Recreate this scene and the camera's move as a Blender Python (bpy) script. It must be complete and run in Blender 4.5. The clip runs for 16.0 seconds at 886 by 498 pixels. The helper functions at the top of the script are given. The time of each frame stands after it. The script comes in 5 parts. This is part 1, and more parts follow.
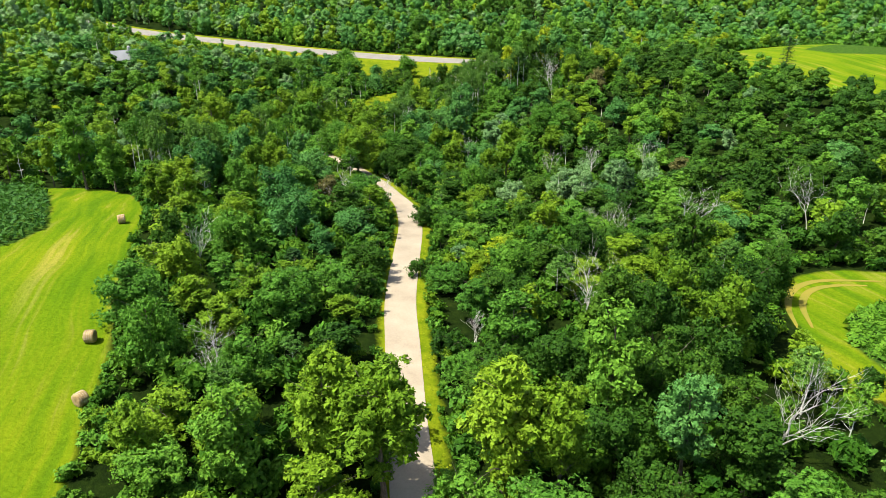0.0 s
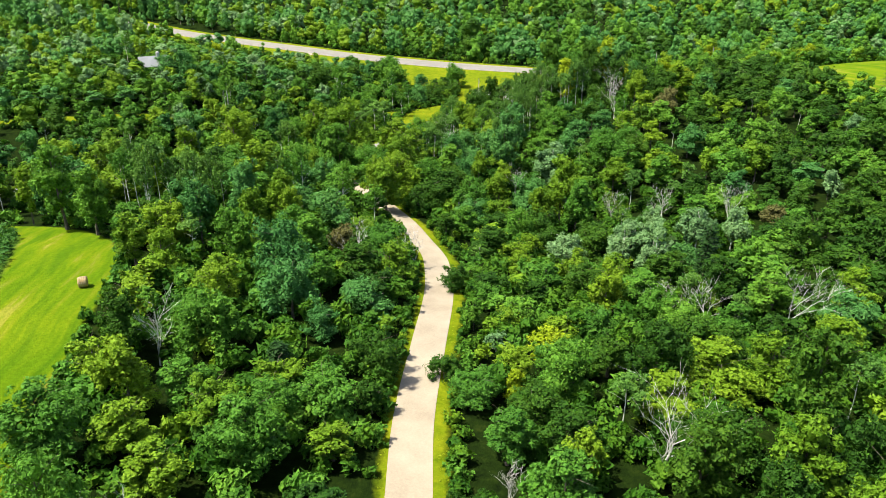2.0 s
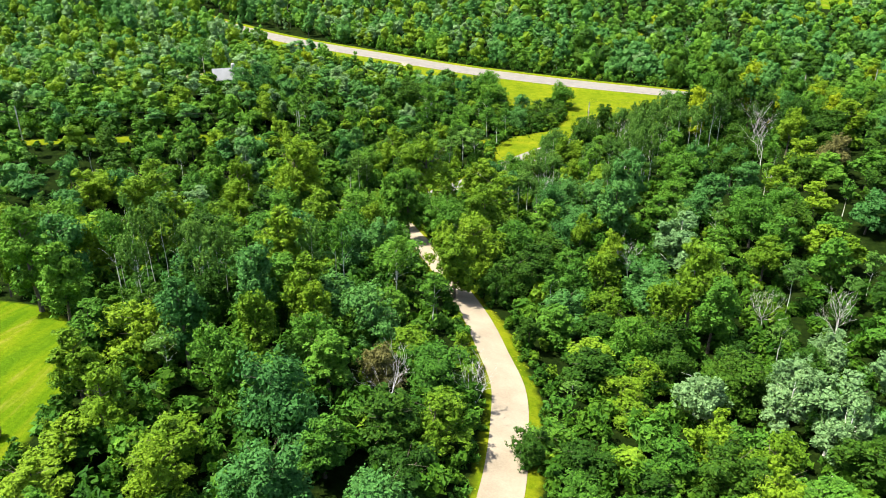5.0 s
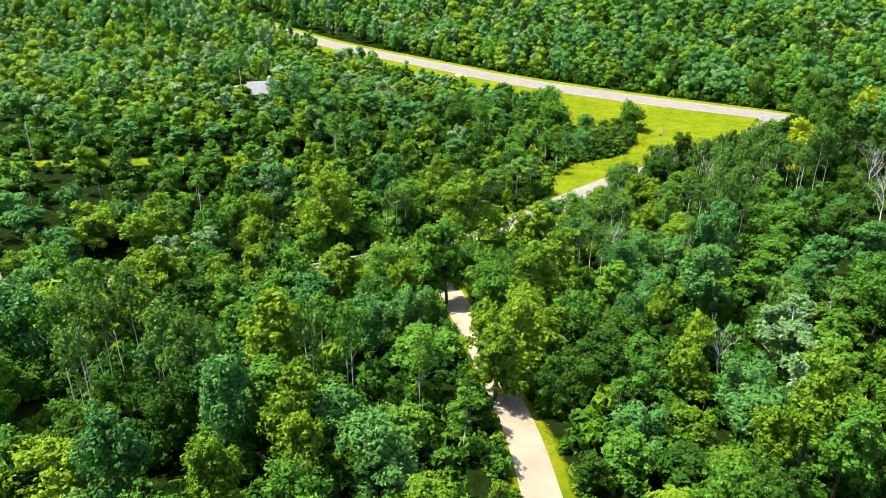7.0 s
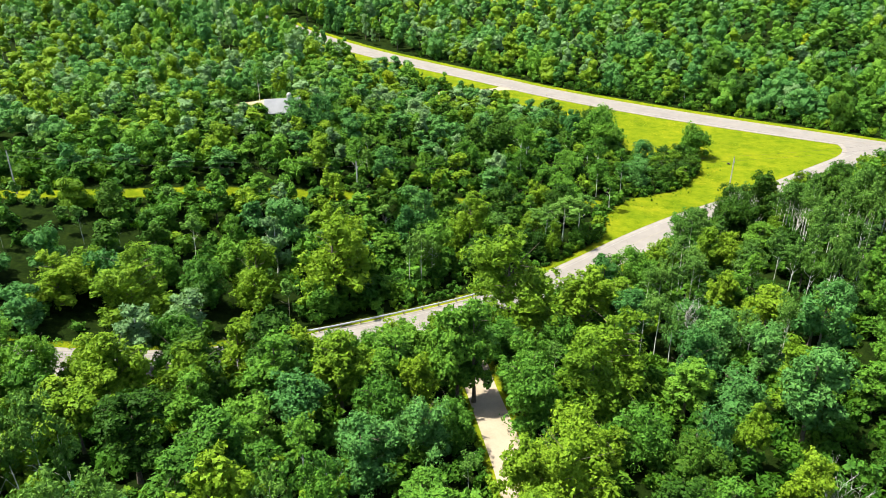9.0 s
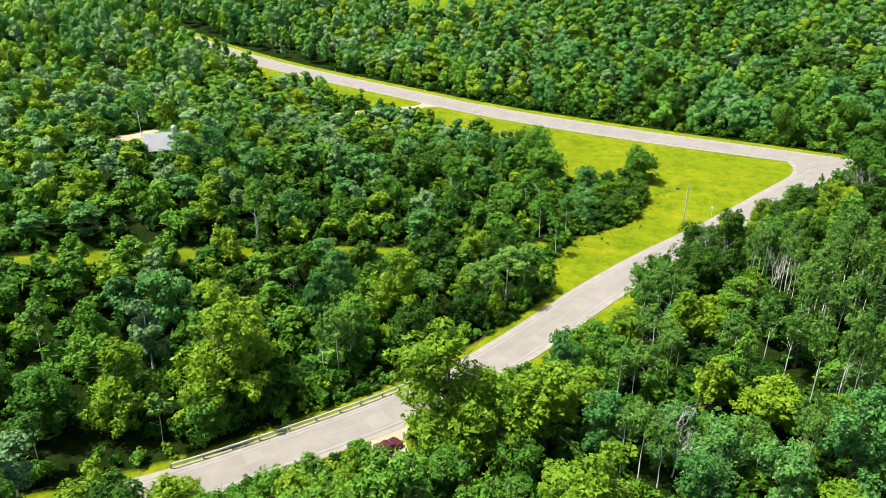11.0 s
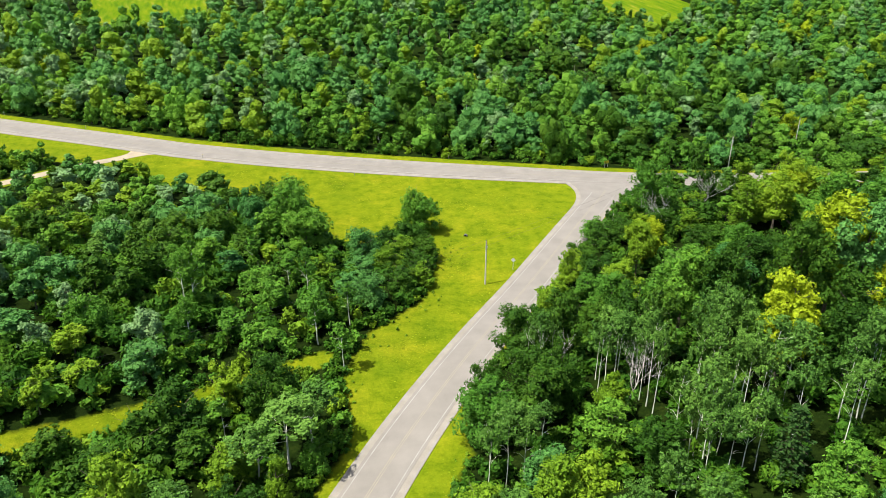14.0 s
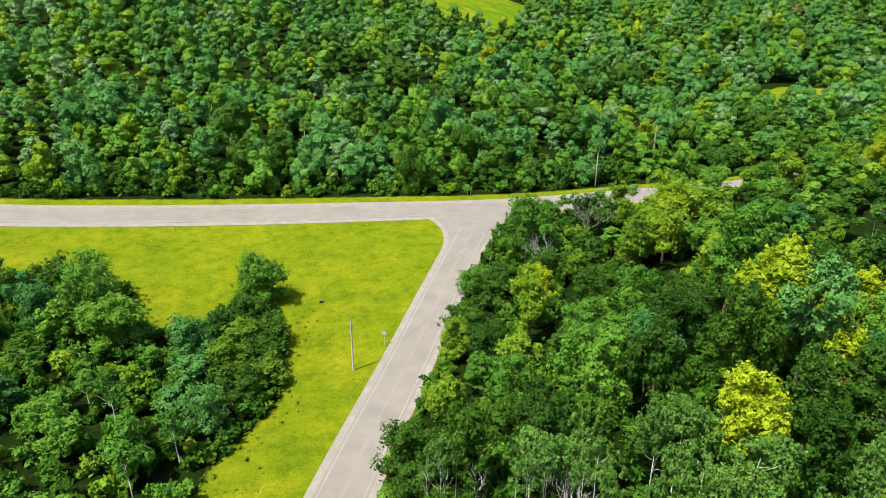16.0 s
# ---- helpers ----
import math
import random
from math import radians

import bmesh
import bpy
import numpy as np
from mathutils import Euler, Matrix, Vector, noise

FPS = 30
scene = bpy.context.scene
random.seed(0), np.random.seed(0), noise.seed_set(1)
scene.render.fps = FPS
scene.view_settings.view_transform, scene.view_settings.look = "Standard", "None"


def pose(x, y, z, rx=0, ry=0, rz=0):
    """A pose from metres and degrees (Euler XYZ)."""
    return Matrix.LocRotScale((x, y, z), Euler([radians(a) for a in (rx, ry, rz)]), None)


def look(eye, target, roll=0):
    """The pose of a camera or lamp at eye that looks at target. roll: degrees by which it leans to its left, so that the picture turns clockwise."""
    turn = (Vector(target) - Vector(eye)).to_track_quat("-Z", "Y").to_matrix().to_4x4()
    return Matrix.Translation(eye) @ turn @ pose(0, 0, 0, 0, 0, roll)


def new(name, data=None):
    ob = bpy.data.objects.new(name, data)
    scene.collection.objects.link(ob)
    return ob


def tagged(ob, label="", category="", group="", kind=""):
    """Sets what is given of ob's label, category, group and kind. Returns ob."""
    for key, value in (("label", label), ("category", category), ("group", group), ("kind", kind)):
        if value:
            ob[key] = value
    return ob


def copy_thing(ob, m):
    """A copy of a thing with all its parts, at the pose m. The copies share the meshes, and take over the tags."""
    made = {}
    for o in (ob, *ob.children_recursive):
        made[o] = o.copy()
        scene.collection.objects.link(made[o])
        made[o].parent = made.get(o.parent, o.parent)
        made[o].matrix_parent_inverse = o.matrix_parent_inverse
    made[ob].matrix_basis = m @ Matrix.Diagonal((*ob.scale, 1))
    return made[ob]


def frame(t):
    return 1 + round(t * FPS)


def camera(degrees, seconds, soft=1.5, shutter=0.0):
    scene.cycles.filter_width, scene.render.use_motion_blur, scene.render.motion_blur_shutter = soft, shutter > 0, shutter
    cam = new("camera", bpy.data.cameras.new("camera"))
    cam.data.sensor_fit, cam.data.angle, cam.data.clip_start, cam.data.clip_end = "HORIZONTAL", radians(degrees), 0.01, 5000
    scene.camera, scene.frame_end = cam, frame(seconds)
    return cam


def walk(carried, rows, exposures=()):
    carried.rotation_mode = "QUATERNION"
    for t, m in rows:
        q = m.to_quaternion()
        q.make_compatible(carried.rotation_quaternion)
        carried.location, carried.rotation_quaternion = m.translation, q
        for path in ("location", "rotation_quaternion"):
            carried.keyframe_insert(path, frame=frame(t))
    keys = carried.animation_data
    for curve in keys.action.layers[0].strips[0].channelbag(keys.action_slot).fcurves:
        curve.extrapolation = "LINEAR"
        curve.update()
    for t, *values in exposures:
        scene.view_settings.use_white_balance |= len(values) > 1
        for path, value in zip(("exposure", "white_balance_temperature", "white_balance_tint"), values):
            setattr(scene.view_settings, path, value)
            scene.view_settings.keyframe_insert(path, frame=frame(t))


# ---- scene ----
cam = camera(64.4, 16.0, soft=0.75)
METRES, EYE, TILT, LEAN, TURN = 220.0, 62.0, -24.0, 0.0, 0.0
ROWS = [
    (0.0, 0.0, 0.0, 0.0, 0.0, 0.0, 0.0),
    (0.5, 0.0023, 0.0279, 0.0128, 0.31, -0.03, -0.16),
    (1.0, 0.0045, 0.0572, 0.0261, 1.01, -0.06, -0.51),
    (1.5, 0.0062, 0.0842, 0.0382, 2.23, -0.1, -1.1),
    (2.0, 0.0079, 0.1127, 0.051, 3.99, -0.18, -1.88),
    (2.5, 0.0086, 0.1388, 0.0628, 4.66, -0.25, -2.18),
    (3.0, 0.0083, 0.1657, 0.0751, 5.44, -0.27, -2.53),
    (3.5, 0.0078, 0.1911, 0.0863, 7.96, -0.38, -3.6),
    (4.0, 0.007, 0.2183, 0.0983, 9.53, -0.47, -4.28),
    (6.5, -0.0121, 0.3499, 0.1583, 15.7, -1.08, -6.95),
    (7.0, -0.0184, 0.3771, 0.1707, 16.6, -1.16, -7.33),
    (7.5, -0.0252, 0.4027, 0.1822, 17.91, -1.33, -7.89),
    (8.0, -0.0334, 0.4302, 0.195, 20.08, -1.65, -8.79),
    (10.5, -0.0801, 0.5658, 0.2566, 16.91, -1.1, -7.5),
    (11.0, -0.0907, 0.596, 0.2701, 14.02, -0.71, -6.27),
    (11.5, -0.0995, 0.623, 0.282, 11.51, -0.45, -5.17),
    (12.0, -0.108, 0.6551, 0.2962, 8.39, -0.19, -3.78),
    (12.5, -0.1145, 0.6836, 0.3092, 5.26, -0.02, -2.42),
    (13.0, -0.12, 0.715, 0.3241, 1.68, 0.05, -0.83),
    (13.5, -0.1237, 0.7439, 0.3381, -1.93, 0.04, 0.74),
    (14.0, -0.1252, 0.7749, 0.3528, -5.64, -0.08, 2.37),
    (14.5, -0.1248, 0.8033, 0.3665, -9.02, -0.27, 3.84),
    (15.0, -0.1221, 0.8341, 0.3812, -12.4, -0.57, 5.31),
    (15.5, -0.1173, 0.863, 0.3943, -15.34, -0.88, 6.55),
    (16.0, -0.1104, 0.8932, 0.4086, -18.04, -1.23, 7.67),
]
walk(cam, [(t, pose(0, 0, EYE, TILT, LEAN, TURN) @ pose(METRES * x, METRES * y, METRES * z, 90 + pitch, roll, yaw)) for t, x, y, z, yaw, pitch, roll in ROWS],
     [(0, 1.09), (2, 1.13), (4, 1.25), (8, 1.31), (10.5, 1.17), (12.5, 1.05), (14, 0.93), (16, 0.86)])

# ---------------------------------------------------------------- light
SUN_FROM = Vector((-0.60, -0.16, 1.22)).normalized()
world = bpy.data.worlds.new("sky")
scene.world = world
world.use_nodes = True
wn = world.node_tree.nodes
sky = wn.new("ShaderNodeTexSky")
sky.sky_type, sky.sun_disc = "NISHITA", False
sky.sun_elevation, sky.sun_rotation = math.asin(SUN_FROM.z), math.atan2(SUN_FROM.x, SUN_FROM.y)
sky.air_density, sky.dust_density = 1.0, 3.0
wn["Background"].inputs["Strength"].default_value = 0.10
world.node_tree.links.new(sky.outputs[0], wn["Background"].inputs[0])
sun = new("sun", bpy.data.lights.new("sun", "SUN"))
sun.data.energy, sun.data.angle, sun.data.color = 4.6, radians(0.6), (1.0, 0.945, 0.80)
sun.matrix_world = look(SUN_FROM * 400, (0, 0, 0))

# ---------------------------------------------------------------- materials


def graph(name):
    m = bpy.data.materials.new(name)
    m.use_nodes = True
    t = m.node_tree
    return m, t.nodes, t.links, t.nodes["Principled BSDF"]


def put(nodes, kind, links=None, **values):
    n = nodes.new(kind)
    for k, v in values.items():
        n.inputs[k].default_value = v
    return n


def noise_at(nodes, links, scale, detail=3.0, rough=0.55, vec=None):
    n = put(nodes, "ShaderNodeTexNoise", Scale=scale, Detail=detail, Roughness=rough)
    if vec is None:
        vec = nodes.new("ShaderNodeNewGeometry").outputs["Position"]
    links.new(vec, n.inputs["Vector"])
    return n.outputs["Fac"]


def ramp(nodes, links, fac, stops):
    n = nodes.new("ShaderNodeValToRGB")
    e = n.color_ramp.elements
    while len(e) < len(stops):
        e.new(0.5)
    for el, (p, c) in zip(e, stops):
        el.position, el.color = p, (*c, 1)
    links.new(fac, n.inputs[0])
    return n.outputs[0]


def mixed(nodes, links, fac, a, b, blend="MIX"):
    n = nodes.new("ShaderNodeMix")
    n.data_type, n.blend_type = "RGBA", blend
    for socket, v in ((n.inputs[0], fac), (n.inputs[6], a), (n.inputs[7], b)):
        if hasattr(v, "is_output"):
            links.new(v, socket)
        elif isinstance(v, tuple):
            socket.default_value = (*v, 1)
        else:
            socket.default_value = v
    return n.outputs[2]


def maths(nodes, links, op, a, b=0.0, clamp=False):
    n = nodes.new("ShaderNodeMath")
    n.operation, n.use_clamp = op, clamp
    for socket, v in zip(n.inputs, (a, b)):
        if hasattr(v, "is_output"):
            links.new(v, socket)
        else:
            socket.default_value = v
    return n.outputs[0]


def spread(nodes, links, v, a, b, c=0.0, d=1.0):
    n = nodes.new("ShaderNodeMapRange")
    links.new(v, n.inputs[0])
    for i, x in enumerate((a, b, c, d)):
        n.inputs[i + 1].default_value = x
    return n.outputs[0]


def bumped(nodes, links, bsdf, height, strength, distance):
    n = put(nodes, "ShaderNodeBump", Strength=strength, Distance=distance)
    links.new(height, n.inputs["Height"])
    links.new(n.outputs[0], bsdf.inputs["Normal"])


def leaf_material(name, low, mid, high, shift=0.5, clear=0.26, gaps=2.7):
    """Foliage: one tone for each tree, a smaller step for each leaf spray, thin leaves that let some light through, with small gaps between them."""
    m, n, l, b = graph(name)
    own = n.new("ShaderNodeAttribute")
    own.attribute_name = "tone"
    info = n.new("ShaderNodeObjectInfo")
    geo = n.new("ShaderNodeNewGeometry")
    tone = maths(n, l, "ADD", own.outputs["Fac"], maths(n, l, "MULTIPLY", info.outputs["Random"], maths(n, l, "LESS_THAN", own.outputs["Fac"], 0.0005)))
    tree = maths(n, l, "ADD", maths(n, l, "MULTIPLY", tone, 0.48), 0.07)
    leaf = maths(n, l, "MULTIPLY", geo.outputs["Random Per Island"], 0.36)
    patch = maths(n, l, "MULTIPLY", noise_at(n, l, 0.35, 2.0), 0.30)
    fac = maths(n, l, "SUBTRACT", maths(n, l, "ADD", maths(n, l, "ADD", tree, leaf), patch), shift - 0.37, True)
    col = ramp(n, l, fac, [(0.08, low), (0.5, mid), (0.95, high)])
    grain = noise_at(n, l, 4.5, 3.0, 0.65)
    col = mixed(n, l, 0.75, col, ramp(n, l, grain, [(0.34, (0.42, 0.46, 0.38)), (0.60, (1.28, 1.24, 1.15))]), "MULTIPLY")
    bumped(n, l, b, grain, 0.7, 0.12)
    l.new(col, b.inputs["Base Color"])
    b.inputs["Roughness"].default_value = 0.6
    b.inputs["Specular IOR Level"].default_value = 0.10
    thin = n.new("ShaderNodeBsdfTranslucent")
    l.new(mixed(n, l, 1.0, col, (1.0, 1.0, 0.5), "MULTIPLY"), thin.inputs["Color"])
    mix = n.new("ShaderNodeMixShader")
    mix.inputs[0].default_value = clear
    l.new(b.outputs[0], mix.inputs[1])
    l.new(thin.outputs[0], mix.inputs[2])
    cell = put(n, "ShaderNodeTexVoronoi", Scale=gaps)
    l.new(geo.outputs["Position"], cell.inputs["Vector"])
    air = n.new("ShaderNodeBsdfTransparent")
    spray = n.new("ShaderNodeMixShader")
    l.new(maths(n, l, "GREATER_THAN", cell.outputs["Distance"], 0.62), spray.inputs[0])
    l.new(mix.outputs[0], spray.inputs[1])
    l.new(air.outputs[0], spray.inputs[2])
    l.new(spray.outputs[0], n["Material Output"].inputs["Surface"])
    return m


LEAF = {
    "oak": leaf_material("oak_leaves", (0.014, 0.052, 0.006), (0.036, 0.106, 0.010), (0.082, 0.176, 0.014)),
    "green": leaf_material("green_leaves", (0.038, 0.130, 0.017), (0.086, 0.228, 0.024), (0.158, 0.325, 0.032)),
    "lime": leaf_material("lime_leaves", (0.074, 0.172, 0.011), (0.140, 0.262, 0.015), (0.220, 0.350, 0.020)),
    "aspen": leaf_material("aspen_leaves", (0.050, 0.138, 0.025), (0.094, 0.216, 0.036), (0.152, 0.298, 0.050)),
    "teal": leaf_material("blue_green_leaves", (0.032, 0.124, 0.031), (0.068, 0.208, 0.049), (0.120, 0.288, 0.068)),
    "pine": leaf_material("pine_needles", (0.014, 0.048, 0.012), (0.030, 0.082, 0.018), (0.058, 0.118, 0.024)),
    "silver": leaf_material("silver_leaves", (0.100, 0.215, 0.085), (0.160, 0.300, 0.122), (0.230, 0.380, 0.165)),
    "brown": leaf_material("withered_leaves", (0.100, 0.106, 0.034), (0.148, 0.148, 0.052), (0.205, 0.196, 0.076)),
    "yellow": leaf_material("yellow_leaves", (0.170, 0.270, 0.010), (0.262, 0.362, 0.012), (0.355, 0.455, 0.016)),
    # Bush leaves coloured darker, which deepens the shade between the trees.
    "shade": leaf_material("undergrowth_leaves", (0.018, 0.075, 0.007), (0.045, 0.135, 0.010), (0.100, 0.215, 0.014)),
}


def bark_material(name, dark, light, scale, low=0.35, high=0.65):
    m, n, l, b = graph(name)
    geo = n.new("ShaderNodeNewGeometry").outputs["Position"]
    mp = put(n, "ShaderNodeMapping", Scale=(1.0, 1.0, 0.35))
    l.new(geo, mp.inputs["Vector"])
    f = noise_at(n, l, scale, 5.0, 0.7, mp.outputs[0])
    l.new(ramp(n, l, f, [(low, dark), (high, light)]), b.inputs["Base Color"])
    b.inputs["Roughness"].default_value = 0.9
    bumped(n, l, b, f, 0.6, 0.03)
    return m


BARK = bark_material("grey_brown_bark", (0.05, 0.038, 0.028), (0.17, 0.14, 0.11), 5.0)
PALE_BARK = bark_material("pale_birch_bark", (0.26, 0.24, 0.21), (0.72, 0.70, 0.64), 2.2, 0.30, 0.48)
DEAD_WOOD = bark_material("bleached_dead_wood", (0.32, 0.30, 0.28), (0.66, 0.64, 0.61), 3.0)


def ground_material():
    """Forest floor, mown hay, rough meadow and crop soil, told apart by the distances kept on the ground's vertices."""
    m, n, l, b = graph("ground_cover")

    def edge(attribute, wobble, wide):
        a = n.new("ShaderNodeAttribute")
        a.attribute_name = attribute
        w = maths(n, l, "MULTIPLY", maths(n, l, "SUBTRACT", noise_at(n, l, 0.5, 4.0, 0.65), 0.5), wobble)
        return spread(n, l, maths(n, l, "ADD", a.outputs["Fac"], w), -wide, wide)

    # Floor's own dark colour, deepened to near black for the shade between trees.
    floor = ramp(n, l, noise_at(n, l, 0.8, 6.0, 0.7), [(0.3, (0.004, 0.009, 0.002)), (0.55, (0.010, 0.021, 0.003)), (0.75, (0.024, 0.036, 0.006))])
    grass = ramp(n, l, noise_at(n, l, 0.10, 5.0, 0.6), [(0.30, (0.098, 0.152, 0.006)), (0.52, (0.136, 0.182, 0.007)), (0.72, (0.180, 0.206, 0.010))])
    fine = ramp(n, l, noise_at(n, l, 2.2, 5.0, 0.75), [(0.25, (0.62, 0.68, 0.58)), (0.7, (1.15, 1.12, 1.05))])
    grass = mixed(n, l, 0.85, grass, fine, "MULTIPLY")
    clump = ramp(n, l, noise_at(n, l, 0.38, 4.0, 0.7), [(0.34, (0.66, 0.75, 0.55)), (0.52, (1.06, 1.0, 0.9)), (0.70, (1.32, 1.14, 1.15))])
    grass = mixed(n, l, 0.85, grass, clump, "MULTIPLY")
    pos = n.new("ShaderNodeNewGeometry").outputs["Position"]
    bend = mixed(n, l, 0.010, pos, put_colour_noise(n, l, 0.03), "ADD")
    turn = put(n, "ShaderNodeMapping", Rotation=(0, 0, radians(-13)))
    mp = put(n, "ShaderNodeMapping", Scale=(1.0, 0.04, 1.0))
    l.new(bend, turn.inputs["Vector"])
    l.new(turn.outputs[0], mp.inputs["Vector"])
    rows = noise_at(n, l, 0.42, 4.0, 0.6, mp.outputs[0])
    hay = ramp(n, l, rows, [(0.36, (0.070, 0.138, 0.005)), (0.50, (0.108, 0.172, 0.005)), (0.58, (0.132, 0.180, 0.007)), (0.69, (0.205, 0.212, 0.034))])
    blot = ramp(n, l, noise_at(n, l, 0.05, 3.0), [(0.35, (0.75, 0.88, 0.75)), (0.65, (1.15, 1.06, 1.0))])
    hay = mixed(n, l, 0.9, mixed(n, l, 0.85, hay, blot, "MULTIPLY"), fine, "MULTIPLY")
    crop = ramp(n, l, noise_at(n, l, 1.2, 4.0), [(0.3, (0.020, 0.050, 0.008)), (0.7, (0.053, 0.112, 0.012))])
    sand = ramp(n, l, noise_at(n, l, 0.6, 5.0, 0.7), [(0.3, (0.238, 0.198, 0.106)), (0.7, (0.409, 0.343, 0.211))])
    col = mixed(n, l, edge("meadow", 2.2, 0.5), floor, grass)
    col = mixed(n, l, edge("hay", 1.2, 0.4), col, hay)
    col = mixed(n, l, edge("crop", 0.8, 0.4), col, crop)
    col = mixed(n, l, edge("sand", 1.6, 0.6), col, sand)
    l.new(col, b.inputs["Base Color"])
    b.inputs["Roughness"].default_value = 0.95
    b.inputs["Specular IOR Level"].default_value = 0.02
    bumped(n, l, b, noise_at(n, l, 1.6, 6.0, 0.75), 0.9, 0.25)
    return m


def put_colour_noise(n, l, scale):
    t = put(n, "ShaderNodeTexNoise", Scale=scale, Detail=2.0)
    l.new(n.new("ShaderNodeNewGeometry").outputs["Position"], t.inputs["Vector"])
    return mixed(n, l, 1.0, t.outputs["Color"], (900.0, 900.0, 0.0), "MULTIPLY")


def surface_material(name, dark, mid, light, fine, coarse, rough=0.9, bump=0.4, depth=0.03):
    m, n, l, b = graph(name)
    f = maths(n, l, "ADD", maths(n, l, "MULTIPLY", noise_at(n, l, coarse, 4.0, 0.6), 0.6), maths(n, l, "MULTIPLY", noise_at(n, l, fine, 5.0, 0.75), 0.4))
    l.new(ramp(n, l, f, [(0.34, dark), (0.5, mid), (0.66, light)]), b.inputs["Base Color"])
    b.inputs["Roughness"].default_value = rough
    bumped(n, l, b, noise_at(n, l, fine, 5.0, 0.75), bump, depth)
    return m


ASPHALT = surface_material("worn_grey_asphalt", (0.158, 0.146, 0.134), (0.186, 0.172, 0.158), (0.214, 0.198, 0.182), 9.0, 0.25)
SHOULDER = surface_material("crushed_stone_shoulder", (0.185, 0.166, 0.140), (0.218, 0.200, 0.176), (0.262, 0.242, 0.214), 6.0, 0.5, 0.95, 0.8)
GRAVEL = surface_material("pale_gravel", (0.232, 0.190, 0.136), (0.295, 0.248, 0.182), (0.350, 0.298, 0.222), 4.0, 0.22, 0.95, 0.8)
PATCH = surface_material("pale_concrete_patch", (0.186, 0.173, 0.159), (0.206, 0.192, 0.177), (0.230, 0.215, 0.198), 7.0, 0.5)
YELLOW_PAINT = surface_material("faded_yellow_paint", (0.190, 0.176, 0.160), (0.215, 0.197, 0.162), (0.248, 0.222, 0.164), 8.0, 0.9)
WHITE_PAINT = surface_material("faded_white_paint", (0.200, 0.190, 0.182), (0.238, 0.228, 0.220), (0.310, 0.300, 0.292), 8.0, 0.6)
STEEL = surface_material("galvanised_steel", (0.34, 0.35, 0.36), (0.46, 0.47, 0.48), (0.58, 0.59, 0.60), 5.0, 0.7, 0.55, 0.1)
STEEL.node_tree.nodes["Principled BSDF"].inputs["Metallic"].default_value = 0.3
POLE_WOOD = surface_material("weathered_pole_wood", (0.300, 0.285, 0.262), (0.400, 0.385, 0.360), (0.480, 0.465, 0.440), 6.0, 1.0)
POST_WOOD = surface_material("grey_post_wood", (0.079, 0.066, 0.053), (0.132, 0.112, 0.092), (0.198, 0.172, 0.145), 8.0, 1.0)
STRAW = surface_material("dry_straw", (0.172, 0.112, 0.046), (0.297, 0.211, 0.092), (0.409, 0.317, 0.158), 9.0, 1.5, 0.95, 1.0, 0.06)
ROOFING = surface_material("pale_grey_roofing", (0.165, 0.178, 0.195), (0.205, 0.218, 0.236), (0.245, 0.258, 0.275), 5.0, 0.6, 0.6, 0.2)
SIDING = surface_material("white_siding", (0.317, 0.317, 0.306), (0.380, 0.380, 0.370), (0.422, 0.422, 0.417), 4.0, 0.8, 0.6, 0.1)
DARK_GLASS = surface_material("dark_window_glass", (0.010, 0.012, 0.013), (0.013, 0.016, 0.018), (0.020, 0.023, 0.026), 3.0, 1.0, 0.1, 0.0)
SIGN_YELLOW = surface_material("yellow_sign_sheet", (0.409, 0.343, 0.013), (0.495, 0.409, 0.013), (0.528, 0.449, 0.020), 3.0, 1.0, 0.5, 0.0)
DARK_PAINT = surface_material("dark_sign_paint", (0.013, 0.013, 0.013), (0.020, 0.020, 0.020), (0.026, 0.026, 0.026), 3.0, 1.0, 0.5, 0.0)
CONCRETE = surface_material("grey_concrete_pipe", (0.090, 0.086, 0.080), (0.130, 0.126, 0.118), (0.180, 0.172, 0.160), 6.0, 1.0)
GRASS_BLADES = leaf_material("grass_blades", (0.150, 0.225, 0.010), (0.215, 0.280, 0.012), (0.285, 0.320, 0.014), 0.5, 0.55)
BEAN_LEAVES = leaf_material("bean_leaves", (0.050, 0.150, 0.012), (0.095, 0.225, 0.016), (0.150, 0.290, 0.020))
CROP_LEAVES = leaf_material("crop_leaves", (0.026, 0.092, 0.016), (0.050, 0.145, 0.024), (0.085, 0.200, 0.032))

# ---------------------------------------------------------------- lie of the land
SPOT_XY = [(0, 0), (-40, 69), (-53, 107), (-130, 60), (-110, 125), (-4, 65), (-4, 118), (-18.5, 163), (-42, 205), (45, 80), (60, 150), (120, 100),
           (130, 230), (200, 150), (20, 210), (30, 290), (-33, 249), (-8, 308), (22, 352), (75, 374), (-60, 298), (-88, 256), (-112, 228), (-97, 390)]
SPOT_Z = [17, 19.4, 18.9, 21, 17, 15.2, 12.6, 9.4, 3, 15, 11, 14, 20, 14, 8, 5, -0.6, 0.2, 2, 2, 4, 5, 8, 5]
SPOT_XY += [(8, 163), (-200, 425), (-126, 284), (-80, 200), (-200, 250), (150, 400), (-76, 427), (40, 434), (91, 488), (128, 554), (0, 520), (-160, 490), (0, 650),
            (160, 650), (-250, 600), (250, 500), (250, 350), (-300, 350), (-250, 100), (0, -80), (-150, -80), (150, -80), (160, 300), (100, 270), (62, 280), (-98, 345), (-72, 330), (-152, 352), (42, 266), (67, 300), (62, 335), (88, 335), (110, 355)]
